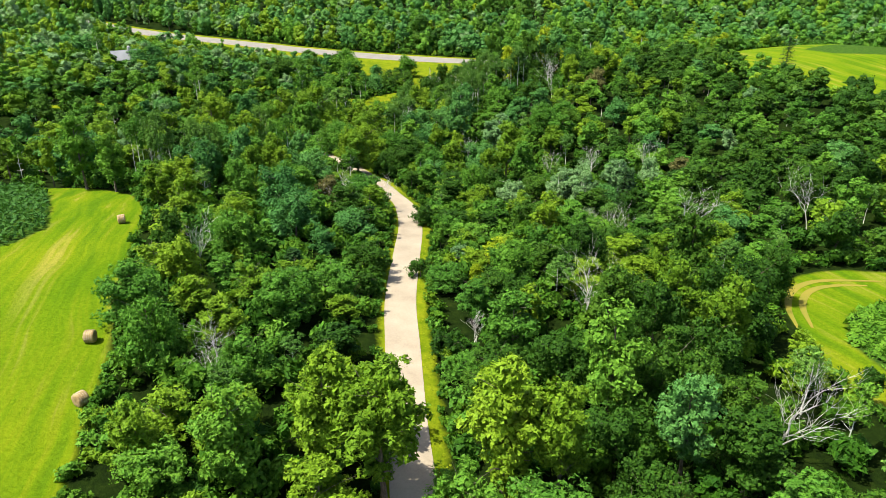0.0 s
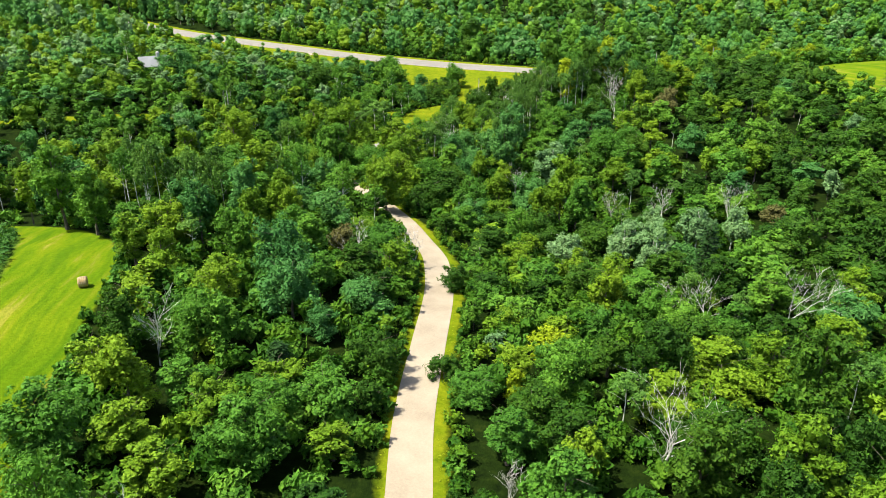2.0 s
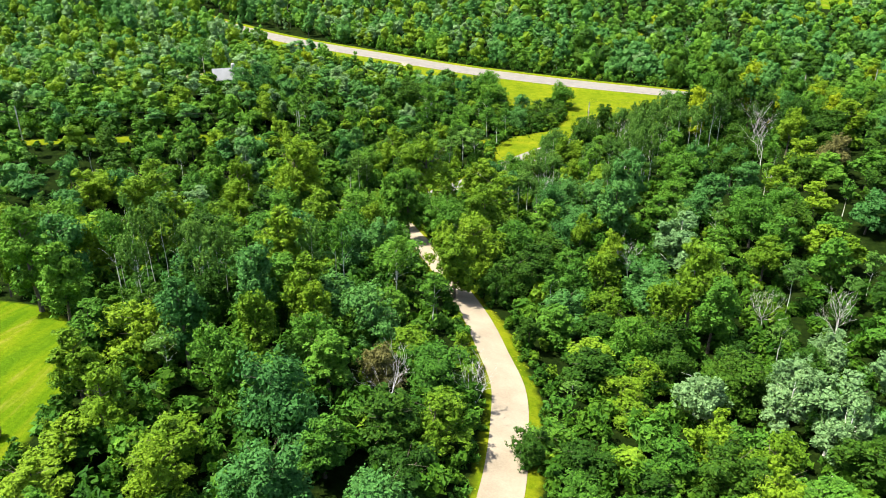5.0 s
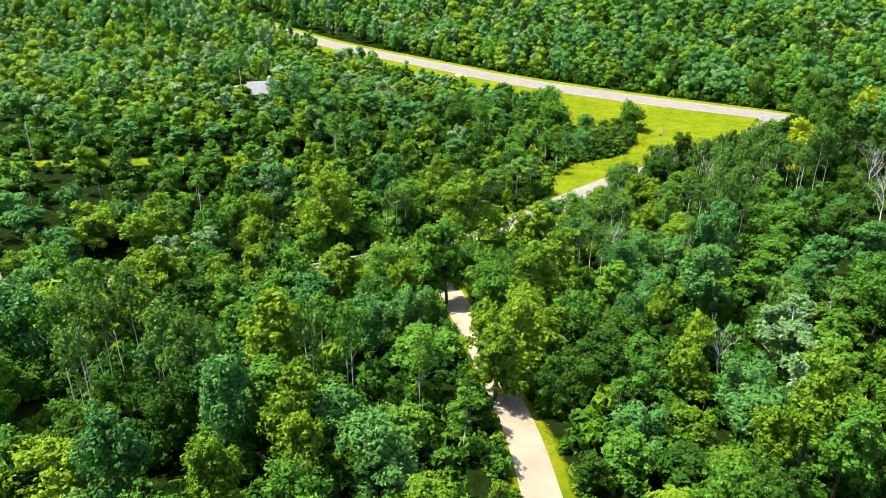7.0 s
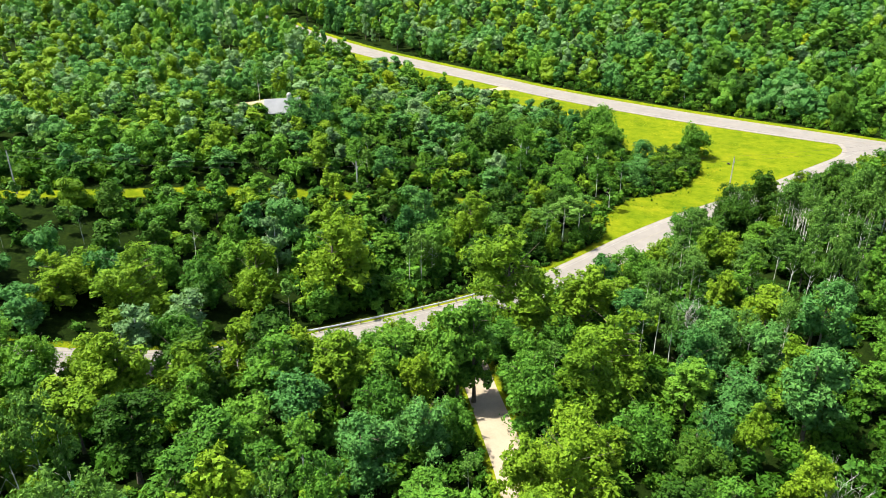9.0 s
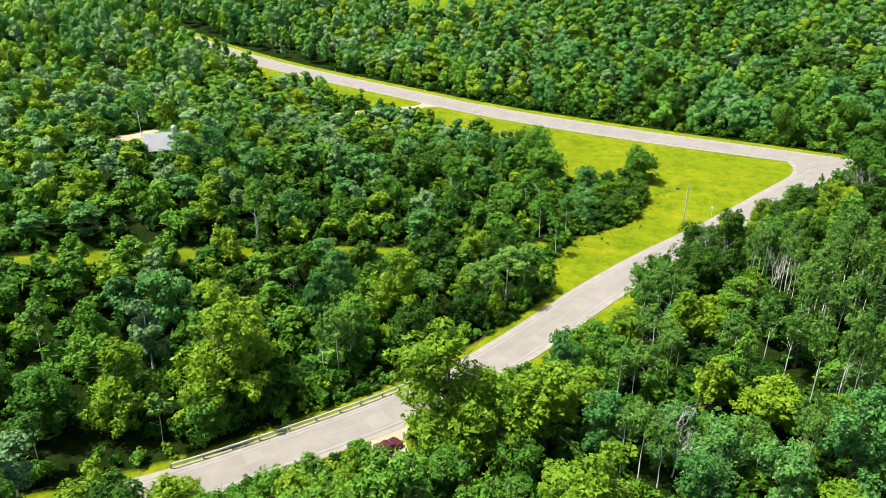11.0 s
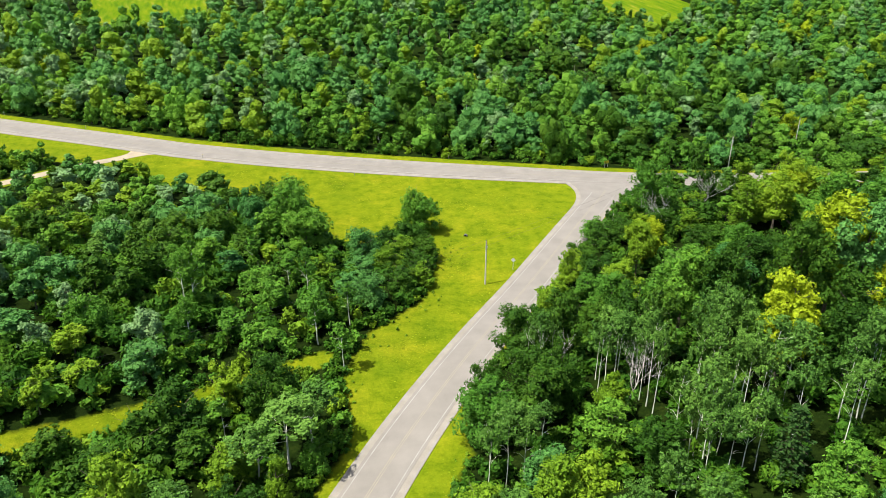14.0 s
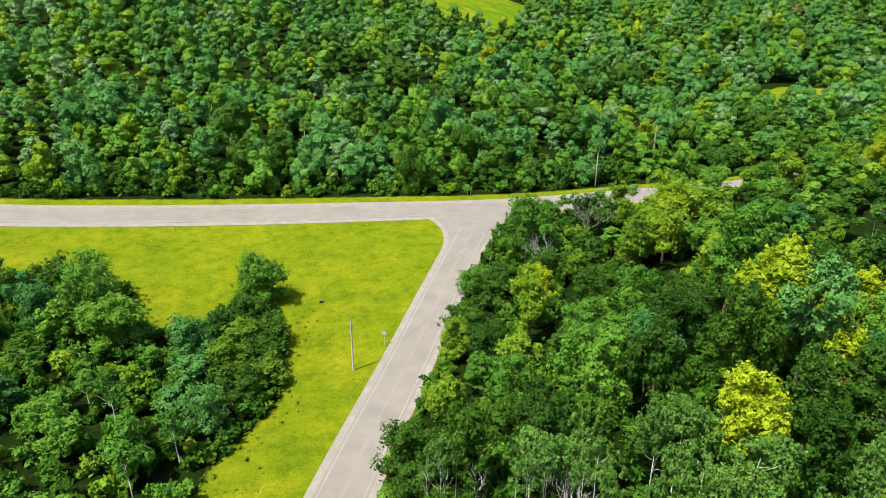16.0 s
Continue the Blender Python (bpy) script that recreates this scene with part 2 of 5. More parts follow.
SPOT_Z += [5.5, 9, 16, 1, 14, 3, 6, 4.5, 10, 20, 15, 12, 33, 31, 30, 14, 8, 14, 20, 20, 24, 18, 21, 17, 9, 4.5, 3.5, 8, 12, 8.3, 4.7, 7.2, 6.4]
SPOTS = np.array(SPOT_XY, float)


def _kernel(p):
    return np.sqrt(((p[:, None, :] - SPOTS[None]) ** 2).sum(-1) + 900.0)


_n = len(SPOTS)
_m = np.zeros((_n + 3, _n + 3))
_m[:_n, :_n], _m[:_n, _n], _m[:_n, _n + 1:] = _kernel(SPOTS), 1, SPOTS
_m[_n:, :_n] = _m[:_n, _n:].T
_w = np.linalg.solve(_m, np.concatenate([np.array(SPOT_Z, float), np.zeros(3)]))


def heights(p):
    """Ground height for an array of plan points: smooth slopes through the spot heights, level beyond the mapped area."""
    q = np.clip(np.asarray(p, float), (-340, -110), (340, 700))
    return np.concatenate([_kernel(c) @ _w[:_n] + _w[_n] + c @ _w[_n + 1:] for c in np.array_split(q, max(1, len(q) // 20000))])


def ground_z(x, y):
    return float(heights(np.array([[x, y]]))[0])


def smooth_line(points, step=2.0):
    """A round line through plan points, evenly stepped (Catmull-Rom)."""
    p = np.array(points, float)
    p = np.vstack([2 * p[0] - p[1], p, 2 * p[-1] - p[-2]])
    out = []
    for a, b, c, d in zip(p, p[1:], p[2:], p[3:]):
        for t in np.arange(0, 1, step / max(step, np.linalg.norm(c - b))):
            out.append(0.5 * (2 * b + (c - a) * t + (2 * a - 5 * b + 4 * c - d) * t * t + (3 * b - a - 3 * c + d) * t ** 3))
    return np.array(out + [p[-2]])


LANE = smooth_line([(2, -60), (0, 20), (-2.5, 48), (-3.8, 60), (-5, 75), (-6, 88), (-6, 104), (-6, 120), (-7, 131), (-8.4, 139), (-11.6, 147), (-15.5, 156),
                    (-21, 166), (-26, 176), (-31.5, 186), (-37, 196), (-42, 206), (-47, 215), (-50, 221)])
SIDE_ROAD = smooth_line([(-200, 130), (-150, 148), (-110, 167), (-86, 183), (-72, 197), (-61, 208.5), (-52, 218.5), (-45.5, 227), (-39.2, 237.5), (-32.3, 250.5), (-25.2, 263.8),
                         (-16.8, 278), (-7.4, 293.4), (0.6, 306), (11.8, 323.5), (25, 343.5), (33, 356), (38, 366)])
HIGHWAY = smooth_line([(-520, 640), (-400, 562), (-300, 500), (-240, 466.5), (-160, 431.5), (-95, 403.5), (-70.5, 395.5), (-33, 386.2), (5.5, 376.5), (38, 368.3), (64, 364), (81, 360.5),
                       (96, 354), (110, 348.5), (150, 345), (240, 358), (420, 380)], 3.0)
DRIVE = smooth_line([(-93, 399), (-98, 392), (-108, 384), (-126, 364), (-141, 335), (-143, 300), (-139, 290)])
POWER_CUT = smooth_line([(-36, 286), (-54, 276), (-69, 268.5), (-84, 261), (-113, 239), (-135, 222), (-180, 195), (-240, 165)])

HAY_FIELD = [(-26, 15), (-31, 40), (-34.5, 54), (-37, 66), (-43, 84), (-47, 97), (-50, 109), (-54, 119), (-60, 128), (-68, 134), (-76, 137), (-88, 136), (-140, 150), (-150, 60), (-120, 0)]
CORN_FIELD = [(-82, 135), (-75, 127), (-69, 116), (-63, 104), (-64, 95), (-90, 84), (-140, 90), (-140, 146)]
EAST_FIELD = [(46, 70), (47, 84), (49, 91), (54, 97), (61, 99.5), (70, 98), (110, 96), (120, 40), (70, 30), (52, 48), (47, 60)]
EAST_CROP = [(55, 84), (63, 88), (108, 90), (114, 44), (72, 38), (53, 60), (51, 76)]
FAR_FIELD = [(101, 302), (99, 270), (107, 250), (112, 230), (130, 206), (230, 190), (330, 240), (300, 345), (202, 335), (144, 325)]
FAR_CROP = [(140, 282), (162, 298), (188, 310), (230, 310), (230, 265), (163, 265), (146, 268)]
MEADOW = [(-97, 388), (-80, 369), (-62, 364), (-48, 359), (-40, 350), (-37.5, 335), (-31, 329.5), (-26, 333), (-20.5, 343), (-15.5, 340), (-14, 333), (-15, 320), (-18.5, 305), (-29, 293.5), (-33, 281), (-31.5, 268), (-35, 257), (-33, 252),
          (-28, 250), (-4, 290), (27, 340), (30, 356), (24, 366), (-20, 378), (-65, 390)]
RIDGE_FIELD_EAST = [(104, 566), (132, 556), (170, 600), (150, 690), (110, 690)]
RIDGE_FIELD_WEST = [(-175, 570), (-118, 566), (-112, 600), (-130, 690), (-190, 690)]
YARD = [(-146, 286), (-145.5, 294), (-138, 297), (-131, 289), (-129, 281), (-137, 278.5)]
FAR_YARD = [(178, 424), (184, 440), (206, 446), (222, 436), (226, 418), (204, 414)]


def to_line(p, line):
    """Distance from plan points to a line, and the side: positive to its left."""
    best, side = np.full(len(p), 1e9), np.zeros(len(p))
    for a, b in zip(line, line[1:]):
        u = b - a
        t = np.clip(((p - a) @ u) / (u @ u), 0, 1)
        q = p - a - t[:, None] * u
        d = np.hypot(q[:, 0], q[:, 1])
        near = d < best
        best[near] = d[near]
        side[near] = np.sign(u[0] * q[near, 1] - u[1] * q[near, 0])
    return best, side


def inside(p, outline):
    """Signed distance of plan points to an outline, positive within."""
    o = np.array(outline, float)
    d, _ = to_line(p, np.vstack([o, o[:1]]))
    c = np.zeros(len(p), bool)
    for (x0, y0), (x1, y1) in zip(o, np.roll(o, -1, 0)):
        if y0 != y1:
            c ^= ((y0 > p[:, 1]) != (y1 > p[:, 1])) & (p[:, 0] < (x1 - x0) * (p[:, 1] - y0) / (y1 - y0) + x0)
    return np.where(c, d, -d)


def covers(p):
    """For plan points: how deep each lies in meadow, hay, crop and sand (metres, negative outside)."""
    p = np.asarray(p, float)
    lane, lane_side = to_line(p, LANE[::3])
    road, road_side = to_line(p, SIDE_ROAD[::3])
    high, high_side = to_line(p, HIGHWAY[::4])
    cut, _ = to_line(p, POWER_CUT[::4])
    drive, _ = to_line(p, DRIVE[::3])
    right_verge = np.clip((p[:, 1] - 234) / 8, 0, 1) * np.clip((270 - p[:, 1]) / 10, 0, 1) * 5.2
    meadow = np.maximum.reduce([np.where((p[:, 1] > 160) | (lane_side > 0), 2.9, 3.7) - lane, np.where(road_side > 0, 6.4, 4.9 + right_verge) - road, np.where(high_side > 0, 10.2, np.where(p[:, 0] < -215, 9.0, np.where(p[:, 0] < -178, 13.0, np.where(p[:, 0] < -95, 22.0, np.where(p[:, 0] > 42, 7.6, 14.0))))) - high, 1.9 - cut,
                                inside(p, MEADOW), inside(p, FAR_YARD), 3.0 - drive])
    hay = np.maximum.reduce([inside(p, HAY_FIELD), inside(p, EAST_FIELD), inside(p, FAR_FIELD), inside(p, RIDGE_FIELD_EAST), inside(p, RIDGE_FIELD_WEST)])
    crop = np.maximum.reduce([inside(p, CORN_FIELD), inside(p, EAST_CROP), inside(p, FAR_CROP)])
    sand = np.maximum(inside(p, YARD), 1.6 - drive)
    return meadow, hay, crop, sand


# ---------------------------------------------------------------- mesh tools
def quads_mesh(name, verts, faces, materials, slots=None, tone=None, smooth=False):
    """A mesh from arrays of corners and of faces with three or four sides."""
    me = bpy.data.meshes.new(name)
    k, n = faces.shape
    me.vertices.add(len(verts))
    me.vertices.foreach_set("co", np.ascontiguousarray(verts, np.float32).ravel())
    me.loops.add(n * k)
    me.loops.foreach_set("vertex_index", np.ascontiguousarray(faces, np.int32).ravel())
    me.polygons.add(k)
    me.polygons.foreach_set("loop_start", np.arange(0, n * k, n, dtype=np.int32))
    me.polygons.foreach_set("loop_total", np.full(k, n, np.int32))
    for m in materials:
        me.materials.append(m)
    if slots is not None:
        me.polygons.foreach_set("material_index", np.ascontiguousarray(slots, np.int32))
    if tone is not None:
        me.attributes.new("tone", "FLOAT", "FACE").data.foreach_set("value", np.ascontiguousarray(tone, np.float32))
    me.polygons.foreach_set("use_smooth", np.full(k, smooth))
    me.update(calc_edges=True)
    return me


def halved(piece):
    """A piece of quads as triangles."""
    v, q = piece
    return v, np.vstack([q[:, (0, 1, 2)], q[:, (0, 2, 3)]])


def joined(pieces):
    """Several (verts, quads) as one."""
    vs, qs, base = [], [], 0
    for v, q in pieces:
        vs.append(v), qs.append(q + base)
        base += len(v)
    return np.vstack(vs), np.vstack(qs)


def tube(points, radii, sides=6):
    p, out = np.array(points, float), []
    d = np.gradient(p, axis=0)
    d /= np.linalg.norm(d, axis=1)[:, None] + 1e-9
    ref = np.where(np.abs(d[:, 2:]) > 0.9, np.array([[1.0, 0, 0]]), np.array([[0, 0, 1.0]]))
    u = np.cross(d, ref)
    u /= np.linalg.norm(u, axis=1)[:, None] + 1e-9
    w = np.cross(d, u)
    a = np.arange(sides) * 2 * math.pi / sides
    r = np.array(radii, float)[:, None, None]
    v = p[:, None] + r * (np.cos(a)[None, :, None] * u[:, None] + np.sin(a)[None, :, None] * w[:, None])
    i, j = np.meshgrid(np.arange(len(p) - 1), np.arange(sides), indexing="ij")
    k = (j + 1) % sides
    q = np.stack([i * sides + j, i * sides + k, (i + 1) * sides + k, (i + 1) * sides + j], -1).reshape(-1, 4)
    return v.reshape(-1, 3), q


def box(x0, y0, z0, x1, y1, z1):
    v = np.array([(x, y, z) for z in (z0, z1) for x, y in ((x0, y0), (x1, y0), (x1, y1), (x0, y1))], float)
    q = np.array([(3, 2, 1, 0), (4, 5, 6, 7), (0, 1, 5, 4), (1, 2, 6, 5), (2, 3, 7, 6), (3, 0, 4, 7)])
    return v, q


def part(name, piece, material, parent, label="", smooth=False):
    ob = new(name, quads_mesh(name, *piece, [material], smooth=smooth))
    ob.parent = parent
    if label:
        tagged(ob, label)
    return ob


def base_at(name, x, y, z=None, turn=0.0):
    ob = new(name)
    ob.matrix_basis = pose(x, y, ground_z(x, y) if z is None else z, 0, 0, turn)
    return ob


def ribbon(line, left, right, up, drop=0.16):
    """A strip along a plan line from its left to its right offset, crowned over the ground, with edges that go down into it."""
    p = np.asarray(line, float)
    d = np.gradient(p, axis=0)
    d /= np.linalg.norm(d, axis=1)[:, None]
    side = np.stack([-d[:, 1], d[:, 0]], -1)
    left, right = np.broadcast_to(left, len(p)), np.broadcast_to(right, len(p))
    steps = max(2, int(np.min(np.abs(left - right)) / 1.6) + 1)
    offs = [left + (right - left) * k for k in np.linspace(0, 1, steps)]
    rows = []
    for i, o in enumerate([offs[0], *offs, offs[-1]]):
        q = p + side * np.asarray(o)[:, None]
        z = heights(q) + (up if 0 < i <= steps else up - drop)
        rows.append(np.column_stack([q, z]))
    v = np.stack(rows, 1)
    n, m = v.shape[:2]
    i, j = np.meshgrid(np.arange(n - 1), np.arange(m - 1), indexing="ij")
    q = np.stack([i * m + j, i * m + j + 1, (i + 1) * m + j + 1, (i + 1) * m + j], -1).reshape(-1, 4)
    return v.reshape(-1, 3), q


def dashes(line, left, right, up, start, stop):
    return ribbon(line[start:stop], left, right, up, 0.06)


# ---------------------------------------------------------------- ground and roads
def axis(low, high, step, far):
    core = np.arange(low, high + step / 2, step)
    out = np.array([30, 80, 180, 400, 900, 2000, far])
    return np.concatenate([low - out[::-1], core, high + out])


def build_ground():
    xs, ys = axis(-330.2, 330.2, 2.6, 4200), axis(-104, 690, 2.6, 4200)
    gx, gy = np.meshgrid(xs, ys)
    p = np.column_stack([gx.ravel(), gy.ravel()])
    v = np.column_stack([p, heights(p)])
    nx, ny = len(xs), len(ys)
    i, j = np.meshgrid(np.arange(ny - 1), np.arange(nx - 1), indexing="ij")
    q = np.stack([i * nx + j, i * nx + j + 1, (i + 1) * nx + j + 1, (i + 1) * nx + j], -1).reshape(-1, 4)
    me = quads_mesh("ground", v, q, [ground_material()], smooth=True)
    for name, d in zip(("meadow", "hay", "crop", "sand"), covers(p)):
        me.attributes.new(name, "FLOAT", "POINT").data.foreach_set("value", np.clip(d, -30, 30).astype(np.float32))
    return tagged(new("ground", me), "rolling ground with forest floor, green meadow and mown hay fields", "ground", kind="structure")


ground = build_ground()


def strip(name, piece, material, parent=None, label="", category="", kind="structure"):
    ob = new(name, quads_mesh(name, *piece, [material]))
    if parent:
        ob.parent = parent
        if label:
            tagged(ob, label)
        return ob
    return tagged(ob, label, category, kind=kind)


def flare(line, reach, wide):
    """Extra width towards the end of a line that meets another road."""
    back = np.cumsum(np.linalg.norm(np.diff(line[::-1], axis=0), axis=1))
    d = np.concatenate([[0.0], back])[::-1]
    return wide * np.clip(1 - d / reach, 0, 1) ** 2.2


wide_end = flare(SIDE_ROAD, 26, 11)
wide_mouth = flare(LANE, 9, 4)
lane = strip("lane", ribbon(LANE, 2.2 + wide_mouth, -2.2 - wide_mouth, 0.05), GRAVEL, None, "pale single-track gravel lane through the woods", "gravel lane")
side_road = strip("side_road", ribbon(SIDE_ROAD, 3.5 + wide_end, -3.5 - wide_end, 0.12), ASPHALT, None, "worn grey asphalt country road with faded lines", "road")
for k in (1, -1):
    strip("shoulder", ribbon(SIDE_ROAD, k * 3.2 + k * wide_end, k * 4.6 + k * wide_end * 1.12, 0.09) if k < 0 else
          ribbon(SIDE_ROAD, 4.6 + wide_end * 1.12, 3.2 + wide_end, 0.09), SHOULDER, side_road, "pale crushed stone shoulder")
for a in (3.05, -2.91):
    strip("edge_line", dashes(SIDE_ROAD, a, a - 0.16, 0.130, 0, -7), WHITE_PAINT, side_road)
for a in (0.22, -0.08):
    strip("centre_line", dashes(SIDE_ROAD, a, a - 0.14, 0.130, 0, -5), YELLOW_PAINT, side_road)
highway = strip("highway", ribbon(HIGHWAY, 4.3, -4.3, 0.14), ASPHALT, None, "wide grey asphalt highway with pale shoulders", "highway")
for a, b in ((6.3, 4.0), (-4.0, -6.3)):
    strip("shoulder", ribbon(HIGHWAY, a, b, 0.10), SHOULDER, highway, "pale crushed stone shoulder")
for a in (3.7, -3.56):
    strip("edge_line", dashes(HIGHWAY, a, a - 0.14, 0.150, 0, -1), WHITE_PAINT, highway)
for a in (0.2, -0.08):
    strip("centre_line", dashes(HIGHWAY, a, a - 0.12, 0.150, 0, -1), YELLOW_PAINT, highway)
drive = strip("driveway", ribbon(DRIVE, 1.7 + flare(DRIVE[::-1], 9, 5)[::-1], -1.7 - flare(DRIVE[::-1], 9, 5)[::-1], 0.06), GRAVEL, None, "narrow pale gravel driveway to a house", "driveway")


def patch_on_road(line, at, length, left, right):
    k = int(np.argmin(np.hypot(*(line - np.array(at)).T)))
    fine = np.column_stack([np.interp(np.linspace(k - length / 4, k + length / 4, 7), np.arange(len(line)), line[:, i]) for i in (0, 1)])
    return ribbon(fine, left, right, 0.127, 0.05)


for at, length, left, right in (((-32.6, 250), 2.6, 0.4, -2.6), ((-37.2, 241), 3.0, 1.2, -1.6), ((-50, 220.5), 3.2, 1.0, -2.4), ((-62, 207.5), 2.6, 2.4, 0.0)):
    strip("road_patch", patch_on_road(SIDE_ROAD, at, length, left, right), PATCH, side_road, "pale repair patch in the asphalt")

# ---------------------------------------------------------------- trees
RNG = np.random.default_rng(7)


def sphere_points(rng, n, up=0.0):
    v = rng.normal(size=(n, 3))
    v[:, 2] += up
    return v / (np.linalg.norm(v, axis=1)[:, None] + 1e-9)


def sprays(rng, centres, outward, size, spin=0.55, rise=0.45):
    """Three-cornered leaf sprays, one at each centre, facing roughly outward."""
    n = len(centres)
    nrm = outward + rng.normal(size=(n, 3)) * spin * 0.6
    nrm[:, 2] += rise
    nrm /= np.linalg.norm(nrm, axis=1)[:, None] + 1e-9
    u = np.cross(nrm, rng.normal(size=(n, 3)))
    u /= np.linalg.norm(u, axis=1)[:, None] + 1e-9
    w = np.cross(nrm, u)
    s = (size * rng.uniform(0.55, 1.4, n))[:, None]
    wide = rng.uniform(0.36, 0.62, n)[:, None]
    skew = rng.uniform(-0.3, 0.3, n)[:, None]
    v = np.stack([centres - u * s * 0.5 - w * s * wide, centres - u * s * (0.5 + skew) + w * s * wide, centres + u * s * 0.75 + w * s * skew], 1)
    return v.reshape(-1, 3), np.arange(3 * n).reshape(n, 3)



def rounded_lump():
    """A small eight-sided ball, split once: 18 corners and 32 three-cornered faces."""
    v = [(1, 0, 0), (-1, 0, 0), (0, 1, 0), (0, -1, 0), (0, 0, 1), (0, 0, -1)]
    out, seen = [], {}

    def half(i, j):
        k = (min(i, j), max(i, j))
        if k not in seen:
            m = np.array(v[i], float) + np.array(v[j], float)
            v.append(tuple(m / np.linalg.norm(m)))
            seen[k] = len(v) - 1
        return seen[k]

    for a, b, c in ((0, 2, 4), (2, 1, 4), (1, 3, 4), (3, 0, 4), (2, 0, 5), (1, 2, 5), (3, 1, 5), (0, 3, 5)):
        d, e, f = half(a, b), half(b, c), half(c, a)
        out += [(a, d, f), (d, b, e), (f, e, c), (d, e, f)]
    return np.array(v, float), np.array(out)


LUMP_V, LUMP_Q = rounded_lump()


def crown(rng, height, width, bottom, lumps, tufts, leaves, leaf, shape="round", core=0.72, rise=0.45):
    """A crown of uneven lumps between the heights bottom and height: each a dark inner mass with tufts of leaf sprays over it."""
    out, mid, half = [], (height + bottom) / 2, (height - bottom) / 2
    dirs = sphere_points(rng, lumps, 0.25)
    reach = rng.uniform(0.5, 0.84, lumps) if shape == "round" else rng.uniform(0.38, 0.88, lumps)
    c = dirs * reach[:, None] * np.array([width / 2, width / 2, half])
    c[:, 2] += mid
    low = max(1, int(lumps * 0.34)) if bottom < 1.5 else 0
    for k in range(lumps - low, lumps):
        a, far_out = rng.uniform(0, 2 * math.pi), rng.uniform(0.20, 0.40) * width
        c[k] = (math.cos(a) * far_out, math.sin(a) * far_out, bottom + rng.uniform(0.12, 0.36) * (height - bottom))
    c[0] = (0, 0, mid)
    c[1] = (rng.normal() * 0.4, rng.normal() * 0.4, height - 0.2 * width)
    r = width * rng.uniform(0.15, 0.25, lumps) * (1.15 if lumps < 12 else 1.0)
    r[0] = width * 0.30
    for k in range(lumps):
        sq = np.array([1, 1, rng.uniform(0.85, 1.05)])
        if core > 0:
            out.append((LUMP_V * rng.uniform(0.74, 1.16, (len(LUMP_V), 1)) * r[k] * core * sq + c[k], LUMP_Q))
            bare_side = sphere_points(rng, int(leaves * tufts * 0.28) + 2, 0.3)
            out.append(sprays(rng, c[k] + bare_side * r[k] * core * 0.95 * sq, bare_side, leaf * 1.25, 0.55, rise))
        n = max(3, int(tufts * (r[k] / (0.2 * width)) ** 1.6))
        o = sphere_points(rng, n, 0.4)
        heart = c[k] + o * r[k] * sq * rng.uniform(0.55, 0.95, (n, 1))
        small = r[k] * rng.uniform(0.30, 0.52, n)
        m = np.repeat(np.arange(n), leaves)
        d = sphere_points(rng, len(m), 0.3) + o[m] * 0.6
        d /= np.linalg.norm(d, axis=1)[:, None] + 1e-9
        at = heart[m] + d * (small[m] * (rng.uniform(0.6, 1.1, len(m)) + (rng.random(len(m)) < 0.1) * rng.uniform(0, 0.5, len(m))))[:, None]
        out.append(sprays(rng, at, d, leaf, 0.95, rise))
    return joined(out)


def stems(rng, height, width, bottom, radius, limbs, lean=0.3, sides=6, clear=0.0):
    """A tapered trunk with limbs that reach out into the crown."""
    top = height * 0.86
    n = 7
    t = np.linspace(0, 1, n)
    off = np.cumsum(rng.normal(size=(n, 2)) * 0.12 * lean, 0) * height / 10
    off -= off[0]
    line = np.column_stack([off, t * top - 0.5 * (t == 0)])
    out = [tube(line, radius * (1 - 0.8 * t) * np.where(t == 0, 1.5, 1.0), sides)]
    for k in range(limbs):
        s = rng.uniform(max(0.3, clear), 0.92)
        a = line[0] + (line[-1] - line[0]) * s
        a[:2] = [np.interp(s, t, line[:, 0]), np.interp(s, t, line[:, 1])]
        ang = rng.uniform(0, 2 * math.pi)
        reach = width * 0.42 * rng.uniform(0.6, 1.0)
        b = a + np.array([math.cos(ang) * reach, math.sin(ang) * reach, reach * rng.uniform(0.5, 1.2)])
        b[2] = min(b[2], height * 0.95)
        m = (a + b) / 2 + np.array([0, 0, reach * 0.12]) + rng.normal(size=3) * 0.15
        r = radius * (1 - 0.75 * s) * 0.45
        out.append(tube([a, m, b], [r, r * 0.6, r * 0.2], max(3, sides - 2)))
    return halved(joined(out))


